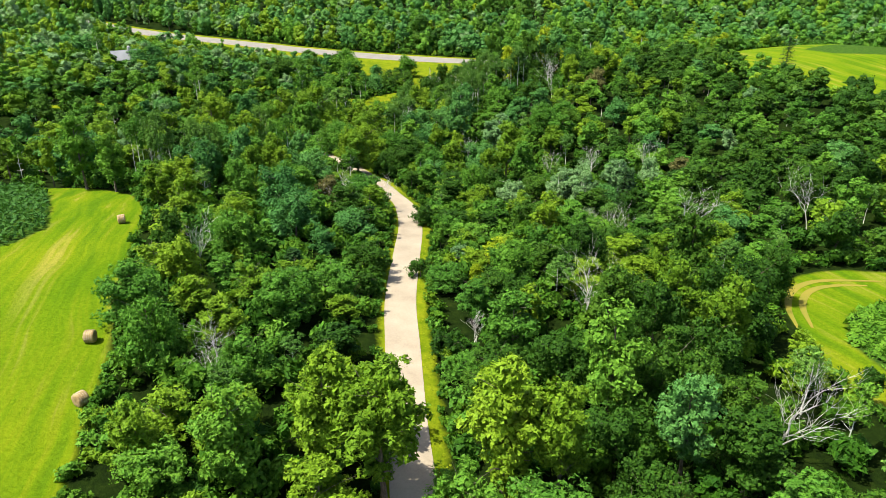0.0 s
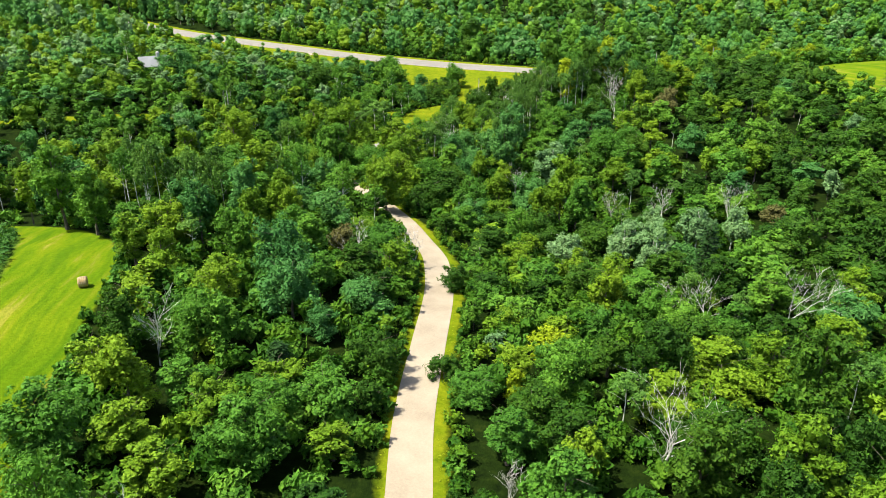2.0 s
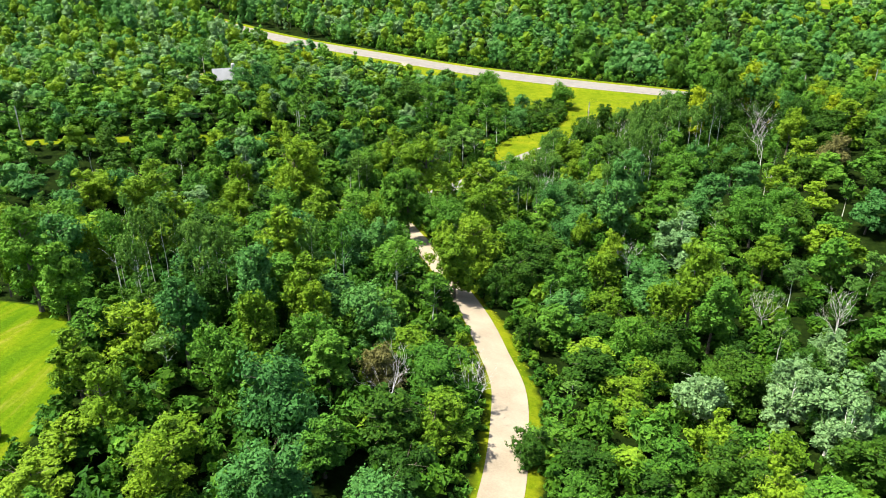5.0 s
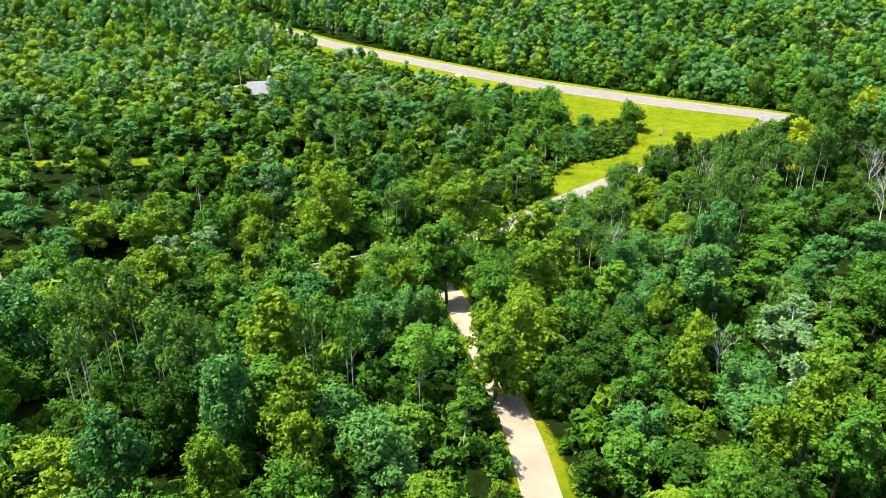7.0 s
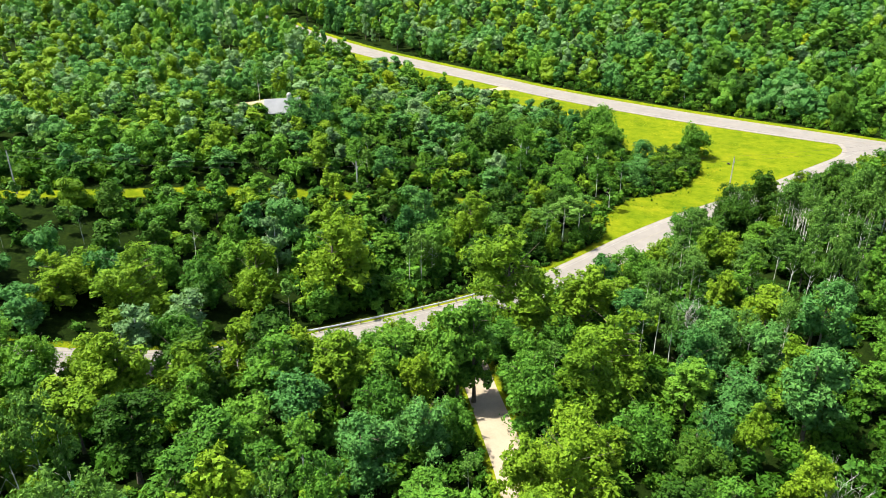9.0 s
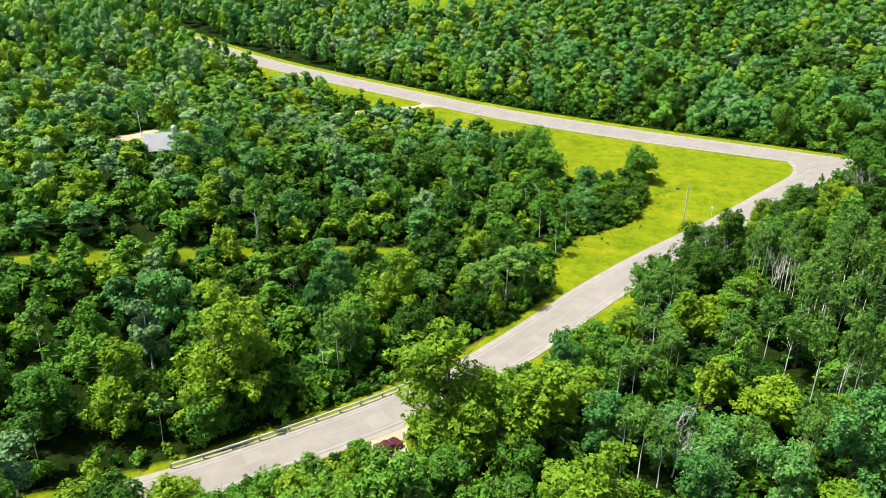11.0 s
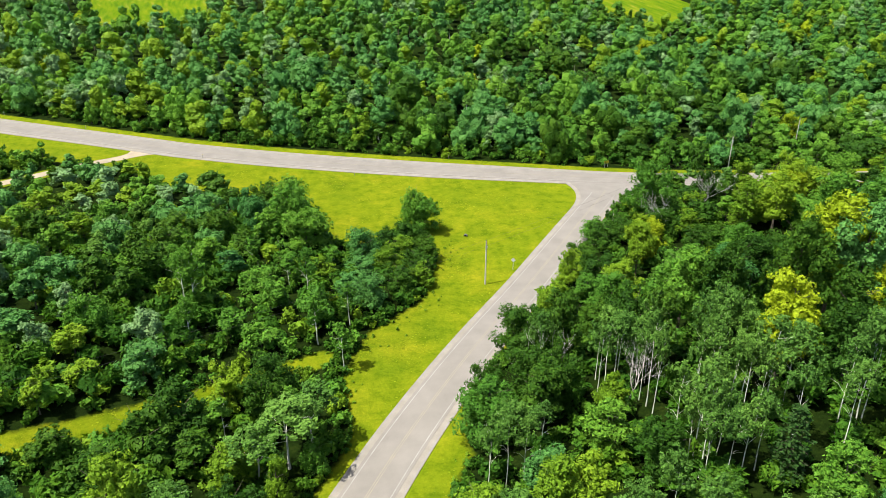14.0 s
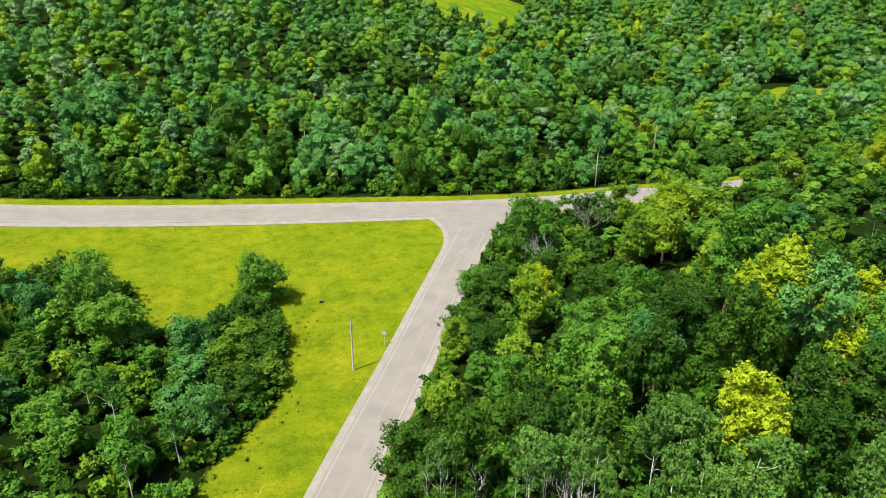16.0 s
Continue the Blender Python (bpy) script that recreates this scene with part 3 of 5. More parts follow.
def bare(rng, height, width, radius):
    """A dead tree: a trunk that forks into long bare limbs with thin twigs."""
    out = []

    def limb(start, way, length, r, depth):
        n = 5
        pts, d = [np.array(start, float)], np.array(way, float)
        for i in range(n):
            d = d + rng.normal(size=3) * (0.09 if depth == 0 else 0.13) + np.array([0, 0, 0.04])
            d /= np.linalg.norm(d)
            pts.append(pts[-1] + d * length / n)
        radii = r * np.linspace(1, 0.35 if depth < 2 else 0.2, n + 1)
        out.append(tube(pts, radii, (7, 5, 4, 3)[depth]))
        if depth == 3:
            return
        for k in range((5, 5, 4)[depth]):
            s = rng.uniform(0.35 if depth == 0 else 0.2, 1.0) if k > 1 else 0.98
            j = min(n - 1, int(s * n))
            side = rng.normal(size=3)
            side -= side @ d * d
            side /= np.linalg.norm(side) + 1e-9
            e = d * rng.uniform(0.6, 0.9) + side * rng.uniform(0.35, 0.70) + np.array([0, 0, 0.26])
            e /= np.linalg.norm(e)
            limb(pts[j] + (pts[j + 1] - pts[j]) * (s * n - j), e, length * rng.uniform(0.55, 0.85), max(0.014, radii[j] * rng.uniform(0.45, 0.7)), depth + 1)

    limb((0, 0, -0.4), (rng.normal() * 0.1, rng.normal() * 0.1, 1), height * 0.50, radius, 0)
    v, q = joined(out)
    v[:, 2] *= np.where(v[:, 2] > 0, height / v[:, 2].max(), 1)
    return halved((v, q))


def tree_model(name, label, category, crown_piece, stem_piece, leaf, bark, crown_label=""):
    ob = new(name)
    tagged(ob, label, category, group=category + "s of the wood")
    if stem_piece is not None:
        part("trunk", stem_piece, bark, ob)
    if crown_piece is not None:
        part("crown", crown_piece, leaf, ob, crown_label)
    return ob


# kind: (name, label, category, leaf, bark, height, width, bottom, limbs, trunk radius, shape)
KINDS = {
    "oak": ("oak_tree", "dark green broadleaf tree with a dense rounded crown", "oak", "oak", BARK, 11.0, 10.0, 0.5, 7, 0.26, "round"),
    "green": ("ash_tree", "fresh green broadleaf tree with a lumpy open crown", "ash", "green", BARK, 11.6, 9.0, 0.5, 7, 0.22, "round"),
    "lime": ("willow_tree", "light yellow-green broadleaf tree with a ragged crown", "willow", "lime", BARK, 11.2, 9.0, 0.5, 8, 0.22, "open"),
    "aspen": ("aspen_tree", "grey-green aspen with a pale slender trunk below its crown", "aspen", "aspen", PALE_BARK, 13.0, 5.2, 7.0, 7, 0.095, "open"),
    "birch": ("birch_tree", "slender birch with a white trunk and thin crown", "birch", "green", PALE_BARK, 12.6, 4.8, 5.4, 8, 0.105, "open"),
    "teal": ("maple_tree", "blue-green broadleaf tree with a full rounded crown", "maple", "teal", BARK, 11.2, 9.4, 0.5, 7, 0.24, "round"),
    "silver": ("silver_poplar", "pale silvery grey-green poplar with an airy crown", "poplar", "silver", PALE_BARK, 9.5, 6.4, 1.5, 7, 0.16, "open"),
    "brown": ("withered_tree", "broadleaf tree with withered brown leaves", "tree", "brown", BARK, 9.5, 7.0, 1.2, 7, 0.2, "open"),
    "yellow": ("yellow_leaved_tree", "broadleaf tree with bright yellow early autumn leaves", "tree", "yellow", BARK, 10.6, 8.4, 0.8, 7, 0.20, "open"),
}


def piece_of(kind, seed, lumps, tufts, leaves, leaf, sides=6, core=0.55, rise=0.45):
    """Crown, stems, height and width of a model: even seeds spread broadly, odd ones stand tall and narrow in the wood."""
    name, label, cat, lf, bark, h, w, bottom, limbs, radius, shape = KINDS[kind]
    rng = np.random.default_rng(seed)
    h, w = h * rng.uniform(0.94, 1.08), w * rng.uniform(0.92, 1.08)
    slim = kind in SLIM
    if seed % 2 and not slim:
        h, w, bottom = h * 1.1, w * 0.70, h * 0.16
    made = crown(rng, h, w, bottom * rng.uniform(0.85, 1.2), lumps, tufts, leaves, leaf, shape, core, rise)
    flat = np.sort(np.hypot(made[0][:, 0], made[0][:, 1]))
    return made, stems(rng, h, w, bottom, radius, limbs, 0.5 if slim else 0.35, sides, 0.45 if slim else 0.0), float(made[0][:, 2].max()), 2 * float(flat[int(0.97 * len(flat))])


SLIM = ("aspen", "birch")
NEAR = {k: [piece_of(k, 100 + 10 * i + j, 9, 5, 32, 0.27, 6, 0.30, 0.35) if k in SLIM else piece_of(k, 100 + 10 * i + j, 20, 7, 34, 0.33, 6, 0.60, 0.25) for j in range(4)] for i, k in enumerate(KINDS)}
MIDDLE = {k: [piece_of(k, 300 + 10 * i + j, 7, 4, 14, 0.55, 3, 0.55, 0.4) if k in SLIM else piece_of(k, 300 + 10 * i + j, 14, 5, 18, 0.55, 3, 0.74, 0.35) for j in range(4)] for i, k in enumerate(KINDS)}
FAR = {k: [piece_of(k, 500 + 10 * i + j, 5, 3, 5, 0.80, 3, 0.75, 0.4) if k in SLIM else piece_of(k, 500 + 10 * i + j, 13, 3, 4, 0.80, 3, 0.95, 0.35) for j in range(4)] for i, k in enumerate(KINDS)}
REMOTE = {k: [piece_of(k, 700 + 10 * i + j, 4 if k in SLIM else 9, 2, 3, 1.1, 3, 0.98, 0.4) for j in range(4)] for i, k in enumerate(KINDS)}

MODELS = {}


def plant(kind, variant, x, y, scale, turn, stretch=1.0, sink=0.1):
    """One tree as a thing of its own, the first of its model built and the rest copied from it."""
    m = Matrix.LocRotScale((x, y, ground_z(x, y) - sink), Euler((0, 0, turn)), (scale, scale, scale * stretch))
    if (kind, variant) not in MODELS:
        name, label, cat, lf, bark = KINDS[kind][:5]
        ob = tree_model(name, label, cat, *NEAR[kind][variant][:2], LEAF[lf], bark)
        ob.matrix_basis = m
        MODELS[kind, variant] = ob
        return ob
    ob = MODELS[kind, variant]
    keep = ob.scale.copy()
    ob.scale = (1, 1, 1)
    made = copy_thing(ob, m)
    ob.scale = keep
    return made


def fitted(model, h, w):
    """Scale across and stretch upward that give a model a height and a width."""
    wide = w / model[3]
    return wide, h / model[2] / wide


class Stuff:
    """Many far trees joined into one mesh."""

    def __init__(self):
        self.v, self.q, self.s, self.t, self.base = [], [], [], [], 0
        self.slots = [LEAF[KINDS[k][3]] for k in KINDS] + [BARK, PALE_BARK, LEAF["shade"]]

    def add(self, piece, x, y, z, scale, turn, slot, tone, rise=1.0):
        v, q = piece
        c, s = math.cos(turn) * scale, math.sin(turn) * scale
        w = np.column_stack([v[:, 0] * c - v[:, 1] * s + x, v[:, 0] * s + v[:, 1] * c + y, v[:, 2] * scale * rise + z])
        self.v.append(w.astype(np.float32)), self.q.append((q + self.base).astype(np.int32))
        self.s.append(np.full(len(q), slot, np.int32)), self.t.append(np.full(len(q), tone, np.float32))
        self.base += len(v)

    def build(self, name, label, category):
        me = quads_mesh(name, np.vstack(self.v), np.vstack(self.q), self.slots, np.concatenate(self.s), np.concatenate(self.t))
        return tagged(new(name, me), label, category, kind="stuff")


# ---------------------------------------------------------------- where trees stand
def clearances(p):
    """How far plan points are from anything open (negative: on it)."""
    meadow, hay, crop, sand = covers(p)
    return -np.maximum.reduce([meadow, hay, crop, sand])


def scatter(rng, gap, low, high, tries):
    """Plan points at least gap apart; gap may depend on the place."""
    cells, out = {}, []
    side = 4.0
    for x, y in rng.uniform(low, high, (tries, 2)):
        g = gap(x, y) if callable(gap) else gap
        i, j = int(x // side), int(y // side)
        if any((x - a) ** 2 + (y - b) ** 2 < g * g for k in range(i - 2, i + 3) for m in range(j - 2, j + 3) for a, b in cells.get((k, m), ())):
            continue
        cells.setdefault((i, j), []).append((x, y))
        out.append((x, y))
    return np.array(out)


def in_woods(p):
    """The wooded stretch of the valley."""
    x, y = p[:, 0], p[:, 1]
    west = -np.minimum(np.maximum(0.68 * y + 45, 1.30 * (y - 95) + 45), 400)
    east = np.minimum(np.maximum(0.68 * y + 42, 1.25 * (y - 215) + 40), 330)
    south = (y < 60) & (x > -230) & (x < 200)
    return south | (x > west - np.where(y > 330, 0.5 * (y - 330), 0)) & (x < east + np.where(y > 400, 0.5 * (y - 400), 0))


# trees that stand out: kind, place, height and width of the crown, from the near end of the valley to the far hillside
STANDS = []
STANDS += [("lime", -10, 44, 8, 7.9), ("green", 1.6, 45, 7, 7.4), ("green", -17.7, 47.2, 13, 5.2), ("lime", -5.2, 47.8, 16.1, 4.7), ("lime", 10.1, 48.1, 14, 4.5), ("lime", 5.3, 48.5, 16.4, 4.8),
           ("lime", -27, 49.6, 8.5, 6), ("lime", -10.4, 50.1, 14.7, 5.4), ("teal", 22.1, 51.5, 12.7, 4.8), ("lime", -20, 52, 8, 7.9), ("oak", 16, 52, 9, 9.2), ("lime", -10, 56.5, 9, 8.2),
           ("lime", -7.6, 57, 9.5, 8.4), ("lime", 9, 57, 7.5, 7.7), ("green", 17, 59.8, 15.2, 5.4), ("oak", 23, 61, 10.5, 9.8), ("oak", 4.5, 63, 5, 7.3), ("green", -31.4, 65.1, 10.1, 6.9),
           ("oak", 13, 66, 8.5, 9), ("oak", 6, 68, 5.5, 7.6), ("lime", 32, 68.3, 13.9, 5), ("green", 2.4, 68.5, 4, 5.9)]
STANDS += [("oak", 24.1, 69.4, 12.6, 5.7), ("green", 8.4, 71.8, 10.2, 6.5), ("green", -37, 74, 8.5, 7.9), ("lime", 28.3, 75.4, 12.9, 4.3), ("oak", 36, 76, 12.5, 10.5), ("oak", 20.7, 76.9, 11.5, 5.6),
           ("green", -20, 77, 8, 7.8), ("lime", 10.4, 78.3, 8.3, 3.4), ("lime", -32.9, 81.1, 9.5, 5.6), ("green", -19.7, 83.8, 6.2, 6.2), ("oak", 33.2, 86.2, 14.7, 8.2), ("oak", -38.1, 89.9, 9.3, 4),
           ("green", 0.5, 92, 4.5, 6.2), ("yellow", 4.9, 93.6, 4.2, 3.4), ("green", 10.5, 93.8, 8.5, 6.1), ("green", -29, 95, 7.9, 5), ("green", -31.1, 95.2, 8.5, 6.5),
           ("oak", -11.3, 95.4, 6.2, 7), ("oak", 20.7, 95.8, 10.3, 6.6), ("green", 10, 97.3, 7.1, 6.3), ("teal", -19.2, 101.7, 5.1, 5)]
STANDS += [("lime", -32.6, 104.1, 7.8, 5.5), ("teal", -24, 106, 9, 8.6), ("lime", 11.8, 108.1, 4.8, 5.7), ("lime", -34.7, 108.7, 7.1, 7.8), ("green", 16.4, 109.1, 6.1, 6.3), ("lime", -42.9, 111, 8.9, 6.1),
           ("lime", 4.3, 111.3, 3.6, 6.7), ("green", 24, 113.5, 7, 5.4), ("green", 5.6, 113.9, 4.5, 6.1), ("teal", -28, 117, 11, 9.3), ("lime", 18.6, 120.1, 8.9, 5.8), ("green", -36.5, 120.2, 10, 6.5),
           ("green", -30.7, 120.9, 7.6, 8.6), ("lime", -13.5, 122, 7.5, 7.7), ("lime", -48.5, 125, 9, 8.2), ("teal", -43.9, 125.8, 12.3, 4.8), ("green", -2, 126.4, 3.9, 6.2), ("lime", -35.6, 127.2, 11.5, 3.9),
           ("brown", -22.3, 130.7, 6.1, 5.7), ("silver", 27.4, 131.4, 11.3, 4.7), ("green", -64.5, 131.6, 12.3, 5.8), ]
STANDS += [("green", -15.7, 132.8, 6.7, 8.2), ("green", -72, 134.9, 15.6, 5.8), ("lime", -32.1, 135.3, 10.2, 4.9), ("lime", 7.4, 135.6, 4, 5.1), ("teal", -40.2, 136.2, 13.9, 5.5), ("silver", 28, 136.4, 11.8, 6),
           ("aspen", -57.4, 136.9, 14.2, 5), ("lime", -34.4, 137.3, 10.9, 4.1), ("silver", 23.7, 138.6, 10.4, 5.9), ("silver", 14, 139, 8, 6), ("birch", -62, 139, 15, 5.3), ("lime", -35.2, 139.5, 12, 3.4),
           ("aspen", -51.1, 142, 14.7, 5.1), ("aspen", -49.3, 144.4, 14.5, 4.7), ("aspen", -63.7, 144.8, 16.6, 4.9), ("lime", 9, 145.6, 5.5, 5.3), ("silver", 25.6, 145.6, 9, 6.3), ("silver", 38.6, 147.5, 9.5, 6.4),
           ("silver", 45, 148, 9.5, 6.4), ("lime", -42.5, 148.1, 15.5, 5.9), ("aspen", -61.5, 148.6, 16, 5.1), ("aspen", -38.8, 150.1, 14.7, 3.6)]
STANDS += [("birch", -34.3, 150.9, 14.8, 4.2), ("green", 6.6, 152.3, 9.2, 6.6), ("silver", 32, 153, 9, 6.3), ("birch", -27, 153, 11.8, 3.7), ("brown", 55, 156, 6, 5.8), ("birch", -43, 156, 12, 4.7),
           ("birch", -28.1, 156.1, 10.5, 7.9), ("birch", -38, 157, 12, 4.7), ("lime", 11.1, 161.4, 11.1, 5.4), ("green", 18.4, 161.4, 13, 6.4), ("lime", -20.4, 162.6, 10.6, 6), ("lime", 3.5, 164.3, 6.9, 6.5),
           ("lime", 15.5, 165.2, 17, 8.2), ("lime", -71.7, 166.9, 14, 7.3), ("lime", -23.3, 169.8, 10.9, 7.2), ("lime", -19, 171, 12, 9.3), ("lime", -66.9, 173, 11.7, 6.8), ("green", -2.8, 173, 7, 7.2),
           ("lime", 2.8, 174.2, 9.3, 5.7), ("silver", 16.1, 175.4, 12.8, 4.8), ("lime", -20.5, 177, 11, 8.9), ("green", -34.5, 178, 8, 6)]
STANDS += [("silver", -84, 182, 12, 7), ("lime", -17.8, 182.1, 6.2, 7.4), ("lime", -40.4, 183.1, 10, 5.2), ("silver", 14.8, 183.1, 14.5, 8), ("lime", 3.3, 183.8, 9.5, 4.7),
           ("green", -14, 185, 9, 8.1), ("green", -28, 187, 10, 8.5), ("green", -37.7, 188.9, 15.2, 6.2), ("teal", -5.8, 189.2, 8.1, 5.9), ("lime", -108.4, 189.6, 9.9, 10.6), ("lime", -2.1, 189.7, 9.7, 4.2),
           ("silver", -82, 190, 12, 7), ("green", -45, 190, 11, 8.8), ("green", -35.8, 190.2, 15.6, 7.1), ("lime", -21, 192, 13, 9.6), ("lime", -96, 192.9, 14.1, 13.6), ("teal", 4, 196, 15, 8.4),
           ("green", -55, 197.8, 6.2, 6.5), ("green", -42, 199, 9.5, 8), ("lime", -19.9, 200.3, 13.1, 12.1)]
STANDS += [("green", -91, 203.5, 10, 8.5), ("green", -101, 205, 9, 8.1), ("green", -36, 203, 8, 8), ("teal", -9.2, 205.4, 10.1, 7.3), ("lime", -83.1, 209, 14.2, 10.3), ("teal", -0.4, 209.4, 10.1, 6.4), ("green", -71.7, 210.7, 8.3, 7.4), ("teal", 6, 211.2, 16.1, 5.2), ("aspen", -14.8, 212.4, 11.5, 5.6), ("aspen", 2.3, 213.5, 13.9, 4.4),
           ("lime", -37.9, 212.2, 20.5, 17.0), ("teal", -19.3, 215.5, 10.8, 6.6), ("lime", -71.7, 216.2, 18.5, 13.8), ("aspen", -3.2, 216.3, 8.8, 5.4), ("green", -94.8, 218.9, 11.2, 5), ("green", -33, 217.5, 5, 4),
           ("silver", -86.8, 220.1, 12.8, 4.1), ("lime", -73.9, 221.7, 18, 11.8), ("green", -64.4, 223.9, 4.1, 9.2), ("aspen", 9.4, 225.7, 17.2, 4.3)]
STANDS += [("brown", 49, 226, 11, 7.4), ("lime", -6.6, 226.1, 10.3, 5), ("aspen", 8.9, 227.6, 15.7, 4.2), ("aspen", 5.7, 228, 15.8, 3.7), ("aspen", 10.1, 228.7, 7.2, 5.3),
           ("aspen", -15.9, 229, 11.3, 5.2), ("green", -4.4, 229.3, 8.8, 4.9), ("aspen", -60.6, 230.2, 12.7, 5.9), ("birch", -2.4, 231.6, 11.4, 3.5), ("teal", -25.9, 231.8, 10.6, 5.3), ("green", -18.7, 234, 9.1, 6),
           ("green", 16.2, 235.1, 11.8, 4.7), ("aspen", -11.1, 235.5, 9.3, 4.9), ("aspen", 4, 235.8, 12.2, 4.2), ("green", -60, 236, 12, 9.1), ("green", -22, 237, 11.5, 9), ("aspen", -2.6, 237.3, 11.1, 4.7),
           ("oak", -26.2, 237.3, 8.6, 5.9), ("aspen", -13.4, 239.3, 11.9, 5.7), ("aspen", 2, 239.8, 12.5, 3.8), ("teal", -67.8, 240.3, 12.5, 6)]
STANDS += [("lime", -9.3, 242.5, 12.7, 5.9), ("lime", -6.2, 243.4, 11, 6.6), ("lime", -17.2, 243.4, 10.3, 6.1), ("aspen", 22.3, 243.6, 13.6, 3.8), ("aspen", 12, 244.9, 11.7, 5.3), ("aspen", 18.2, 246.2, 15.2, 3.9),
           ("aspen", 8.3, 246.6, 15.1, 5.4), ("aspen", 26, 247, 17, 6.1), ("teal", -67, 247.1, 13.3, 5.7), ("lime", -57.4, 249.6, 14.4, 9.7), ("aspen", 8.9, 249.6, 15.3, 6.1), ("aspen", -12.8, 252.2, 13.3, 5.4),
           ("aspen", 15.9, 252.6, 15.7, 4.7), ("aspen", 19.1, 253.2, 14.4, 7), ("oak", 28.7, 254, 12.7, 5.6), ("aspen", 12.6, 255.5, 15.7, 4.3), ("oak", 31.6, 259.5, 14.7, 6.5), ("lime", 2, 259.9, 8.1, 4.8),
           ("yellow", 24.3, 260, 15.9, 6.9), ("aspen", 16, 260, 17, 6.1), ("birch", -91.2, 261.3, 12.6, 6.6), ("aspen", 7.8, 261.4, 15.2, 4.6)]
STANDS += [("aspen", -39.7, 261.9, 11.7, 11.3), ("green", -13.5, 262, 10, 8.5), ("oak", -6.1, 262.4, 11.3, 6.3), ("yellow", 42.1, 265.2, 12.5, 6.4), ("oak", -3.9, 265.6, 11.3, 7.8), ("aspen", 4.9, 266.3, 13.7, 5.6),
           ("aspen", 9.7, 266.9, 14.4, 4.3), ("oak", -6.1, 267.3, 11.2, 8.4), ("oak", 10.8, 268.1, 14.5, 5.7), ("aspen", 4.7, 269, 13.4, 5), ("teal", 40.2, 269.2, 20.7, 6), ("birch", -95, 270, 8, 3.7),
           ("oak", -12, 270.9, 8, 6.2), ("oak", 32.2, 271.1, 19.2, 5.4), ("lime", -49.4, 272.9, 8.8, 6.3), ("yellow", 38.9, 273.1, 21.9, 3.5), ("aspen", -3.7, 274.5, 12.5, 4.5), ("oak", 24, 275, 16.2, 6.9),
           ("oak", 0.3, 275.7, 14.4, 5.4), ("oak", -43.2, 276.9, 7.7, 7.5), ("oak", -79, 277.3, 4.3, 8.5)]
STANDS += [("teal", -118, 279, 8.5, 8.4), ("green", 19.7, 279.4, 15.5, 5.1), ("oak", -5, 281, 10.5, 9.8), ("teal", -113.5, 282, 10, 9), ("birch", -33, 283, 9, 3.9), ("yellow", 67, 283, 11, 8.5),
           ("birch", -57, 287, 10, 4.2), ("green", -72.4, 288.7, 8.7, 7.1), ("birch", -37.4, 290, 10, 4.2), ("birch", -138.8, 291, 13, 4.9), ("birch", -59.5, 296.5, 13, 4.9), ("green", 54.1, 296.9, 20.2, 6.4),
           ("birch", -58.6, 298, 12, 4.7), ("yellow", 67, 298, 11, 8.5), ("birch", -39.5, 302, 12.5, 4.8), ("birch", -61.6, 302.7, 11.2, 5), ("lime", 23.1, 306.2, 12.6, 5.1), ("green", -48.8, 306.8, 5.8, 8.9),
           ("silver", -97.6, 311.7, 9.8, 9.4), ("lime", -19, 312, 5, 6.5), ("lime", 26.2, 314.6, 10.9, 6.1), ("oak", 15, 315, 6.5, 8.1)]
STANDS += [("lime", -24.5, 316, 7, 7.5), ("oak", -19, 317, 5.5, 7.6), ("yellow", 30, 318, 8, 7.5), ("lime", 50.2, 318.2, 13.1, 4.3), ("lime", 58, 319.4, 14.4, 9.8), ("teal", -30, 320, 9, 8.6),
           ("lime", -22, 322, 7, 7.5), ("oak", 22, 322, 7, 8.3), ("oak", -17.5, 323, 6, 7.8), ("green", 21.6, 326.5, 5.9, 7.7), ("green", -41.5, 326.6, 10.5, 11), ("oak", -24, 327, 6, 7.8),
           ("oak", -20, 330, 6.5, 8.1), ("teal", -53, 335, 10, 9), ("yellow", 71, 335, 9, 7.9), ("yellow", 129, 335, 10, 8.2), ("green", 35.5, 333.5, 15.5, 10.5), ("green", -45.9, 336.5, 13.5, 11),
           ("green", -15.6, 337, 9, 8.1), ("green", -17.8, 339, 11.5, 7.5), ("green", -46, 344, 12, 9.1)]
STANDS += [("oak", -53, 351, 9, 9.2), ("yellow", -135, 371, 8, 7.5), ("yellow", 107, 397, 11, 8.5), ("aspen", 72, 444, 12, 5), ("aspen", 57, 446, 12, 5), ("aspen", 52, 447, 13, 5.2),
           ("aspen", 75, 447, 13, 5.2), ("yellow", 13, 462, 8, 7.5), ("yellow", -150, 481, 11, 8.5), ("yellow", 96, 496, 12, 8.8), ("yellow", 55, 497, 10, 8.2), ("yellow", 127, 509, 9, 7.9),
           ("yellow", 181, 536, 9, 7.9)]
